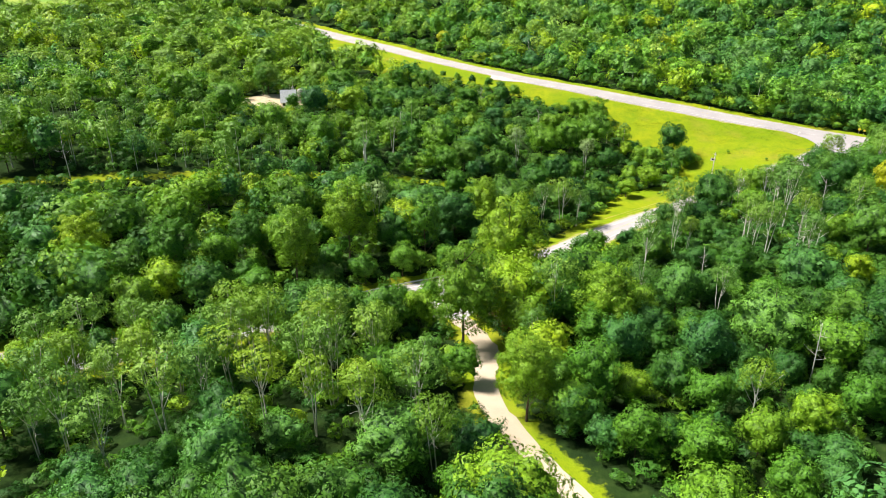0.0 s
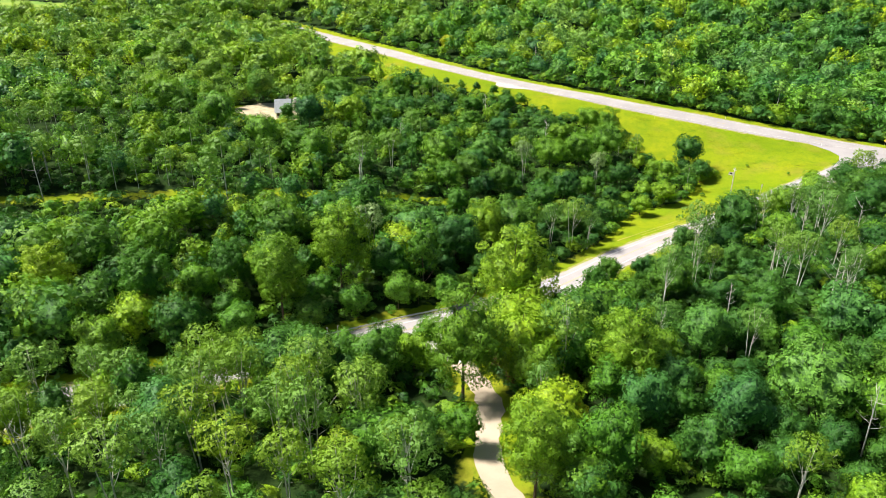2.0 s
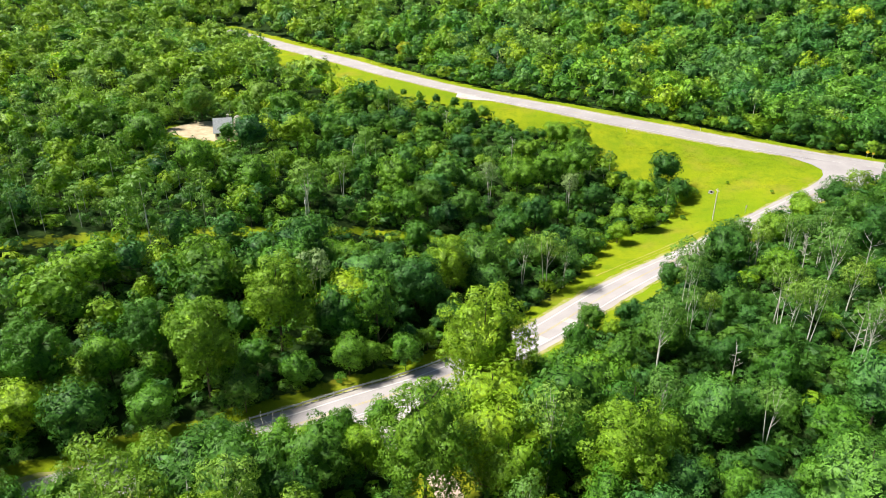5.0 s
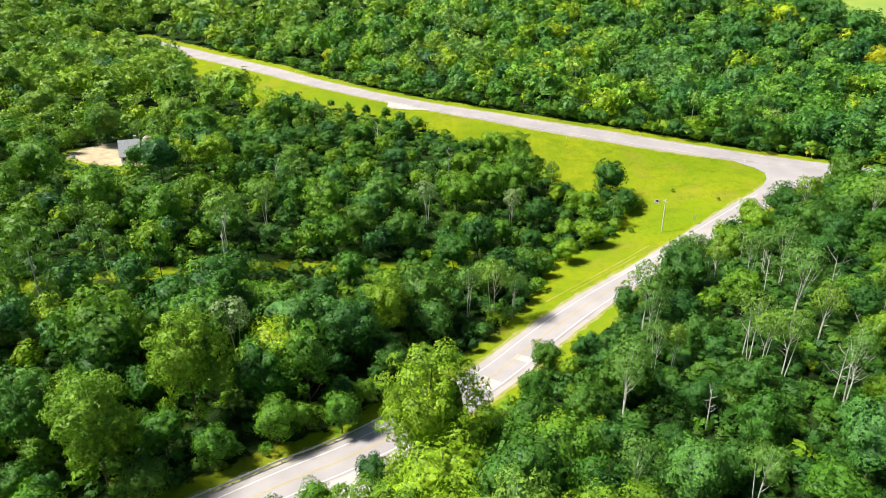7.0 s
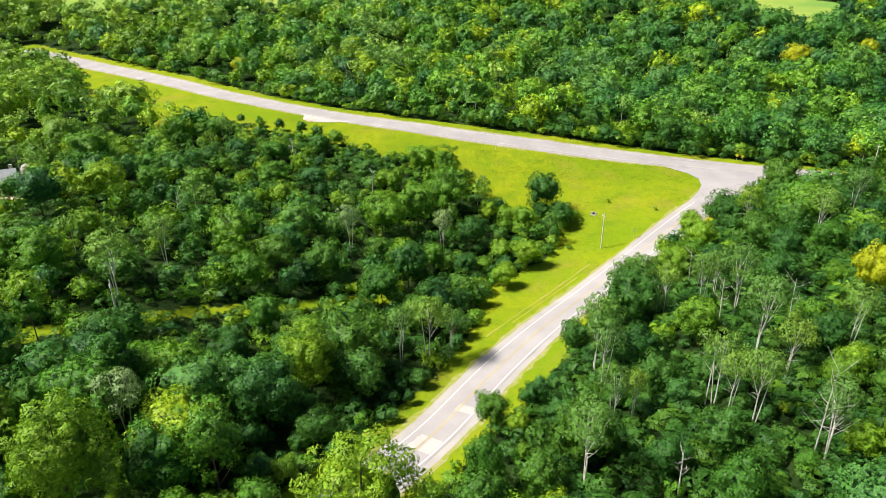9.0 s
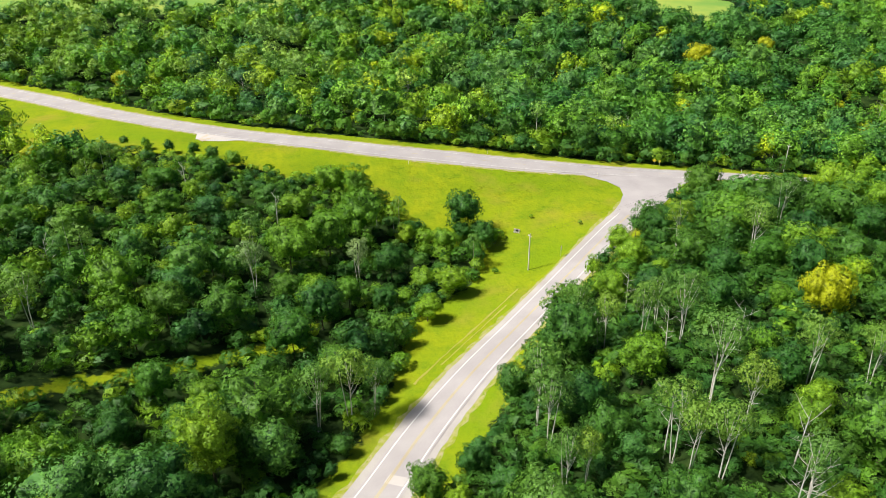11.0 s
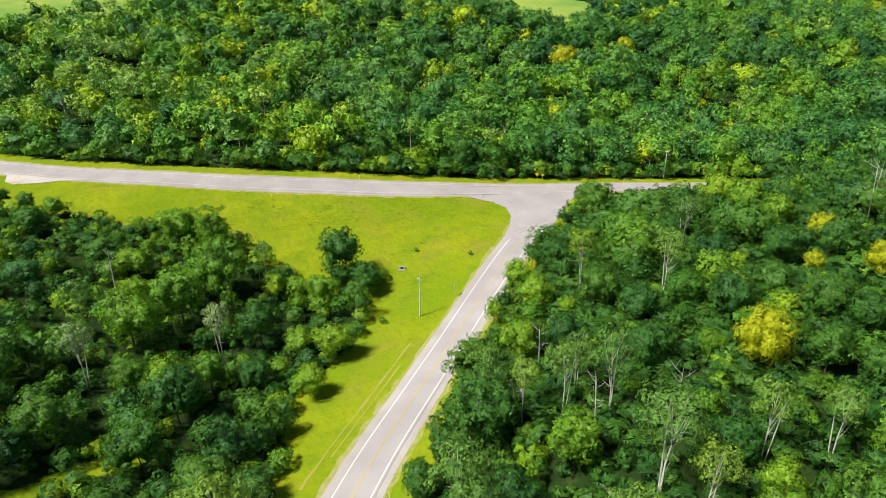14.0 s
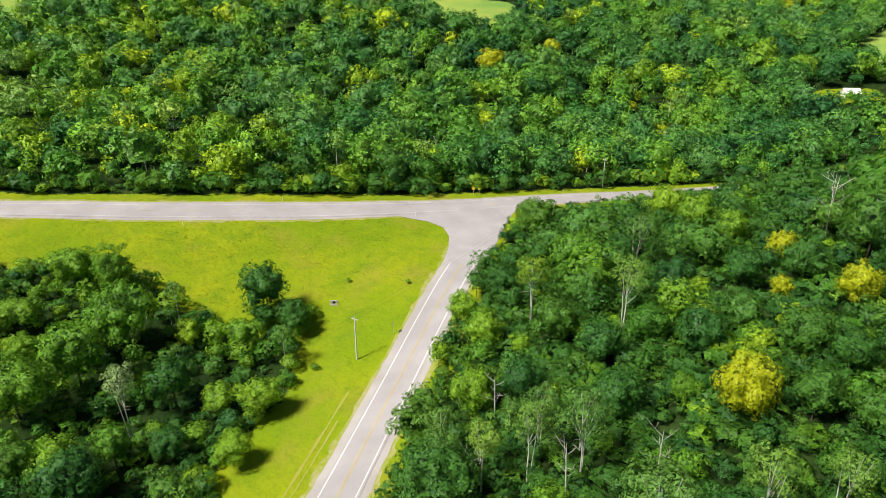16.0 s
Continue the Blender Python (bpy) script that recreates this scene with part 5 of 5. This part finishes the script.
# ---- bare dead trees ----
def snag(x, y, h, seed, forks=7):
    rs = np.random.RandomState(seed)
    ob = tagged(new("dead_tree"), "bare bleached dead tree among the green crowns", "dead tree", "dead trees")
    lean = rs.uniform(-0.06, 0.06, 2) * h
    bm = bmesh.new()
    pts = [(lean[0] * u, lean[1] * u, h * u - (0.4 if u == 0 else 0)) for u in (0, 0.3, 0.6, 0.85, 1.0)]
    tube(bm, pts, [0.13, 0.11, 0.08, 0.05, 0.02], 6)
    part("trunk", bm, BARK["dead"], ob)
    for i in range(forks):
        u = 0.45 + 0.5 * i / forks
        s = Vector((lean[0] * u, lean[1] * u, h * u))
        a = i * 2.4 + rs.uniform(-0.5, 0.5)
        ln = h * rs.uniform(0.12, 0.26)
        e = s + Vector((math.cos(a) * ln, math.sin(a) * ln, ln * rs.uniform(0.3, 1.2)))
        bm = bmesh.new()
        m = s.lerp(e, 0.5) + Vector((0, 0, -0.15))
        tube(bm, [s, m, e], [0.04, 0.028, 0.012], 4)
        for q in (0.45, 0.7):
            w = s.lerp(e, q)
            tube(bm, [w, w + Vector((rs.uniform(-1, 1), rs.uniform(-1, 1), rs.uniform(0.2, 1.2))) * ln * 0.4], [0.02, 0.009], 3)
        part("branch", bm, BARK["dead"], ob)
    ob.location = (x, y, float(land(x, y)))
    return ob


for _i, (_a, _b, _h) in enumerate([(-25, 88, 14), (-28.5, 90, 13), (-66, 84, 12), (-71, 80, 11), (-32, 126, 6.5), (-34, 127, 5.5), (-30.5, 127.5, 6), (61.5, 139, 12.5), (62.8, 138.2, 12), (69, 147, 10), (44, 141, 8), (57, 158, 12), (71, 179, 10), (64, 190, 8), (76, 200, 10), (49, 95, 12), (-32, 97, 12), (150, 190, 16), (153, 192, 15), (80, 172, 10), (-118, 169, 12), (174, 419, 11), (178, 422, 12), (150, 330, 10), (155, 332, 10), (60, 352, 11), (63, 356, 12), (30, 372, 10), (95, 338, 11), (118, 352, 12), (200, 300, 11), (225, 330, 12), (188, 345, 11), (250, 365, 12), (140, 402, 13), (80, 395, 13), (10, 402, 12), (215, 442, 13), (300, 402, 13), (283, 330, 11), (-12, 300, 10), (12, 278, 10), (-40, 252, 10)]):
    snag(_a, _b, _h, 200 + _i)

# ---- meadow: shrubs at its edges, weeds and grass tufts ----
_rs = np.random.RandomState(21)
for _i, (_a, _b, _h) in enumerate([(62, 263.5, 4.2), (66.5, 263.5, 4.8), (67.5, 260.5, 5.8), (66, 256, 4.5), (69, 259, 4), (62, 250, 4.5), (60, 246, 4), (57, 242, 3.5), (53, 238, 3.5), (48, 236, 3), (58, 252, 5.5), (54, 256, 6), (50, 262, 6.5), (47, 268, 6), (52, 268, 3), (46, 277, 6), (43, 286, 6), (38, 292, 5), (30, 298, 4.5), (21, 305, 4), (40, 229, 4), (35, 224, 4.5), (33, 217, 5), (30, 208, 4), (72, 261, 3), (60, 262, 3.5), (64, 243, 1.6), (85, 268, 1.4), (40, 300, 1.5), (96, 258, 1.3)]):
    grow("shrub" if _i % 3 else "lime_shrub", _a, _b, _h, _i % VARIANTS, _i * 1.3, _rs.uniform(1.0, 1.4))

def meadow_tufts(count):
    rs = np.random.RandomState(77)
    x, y = rs.uniform(-20, 160, count * 4), rs.uniform(130, 360, count * 4)
    keep = (inside(MEADOW, x, y) | (away(SIDE_LINE, x, y) < 9)) & (away(SIDE_LINE, x, y) > 5.3) & (away(HIGHWAY_LINE, x, y) > 5.9)
    x, y = x[keep][:count], y[keep][:count]
    weedy = np.array([noise.noise(Vector((a * 0.1, b * 0.1, 0.0))) for a, b in zip(x, y)])
    keep = (weedy > 0.05) | (rs.rand(len(x)) < 0.35)
    x, y = x[keep], y[keep]
    n = len(x)
    z = land(x, y)
    patch = np.array([noise.noise(Vector((a * 0.08, b * 0.08, 0.0))) for a, b in zip(x, y)])
    a = rs.uniform(0, 6.28, n)
    h = rs.uniform(0.02, 0.07, n) * (1 + 0.8 * np.clip(patch, 0, 1))
    w = rs.uniform(0.12, 0.32, n)
    lean = np.stack([-np.sin(a), np.cos(a)], 1) * rs.uniform(0.3, 0.6, (n, 1))
    v = np.stack([np.stack([x - np.cos(a) * w, y - np.sin(a) * w, z], 1), np.stack([x + np.cos(a) * w, y + np.sin(a) * w, z], 1), np.stack([x + lean[:, 0], y + lean[:, 1], z + h], 1)], 1)
    turned = np.cross(v[:, 1] - v[:, 0], v[:, 2] - v[:, 0])[:, 2] < 0
    v[turned] = v[turned][:, ::-1]
    me = raw_mesh("meadow_grass", v.reshape(-1, 3), np.arange(n * 3).reshape(-1, 3), [GROUND], normals=np.tile((0.0, 0.0, 1.0), (n * 3, 1)))
    me.attributes.new("grass", "FLOAT", "POINT").data.foreach_set("value", np.ones(n * 3, np.float32))
    return tagged(new("meadow_grass", me), "tall yellow-green meadow grass with seed heads and weeds", "grass", kind="stuff")


meadow_tufts(30000)
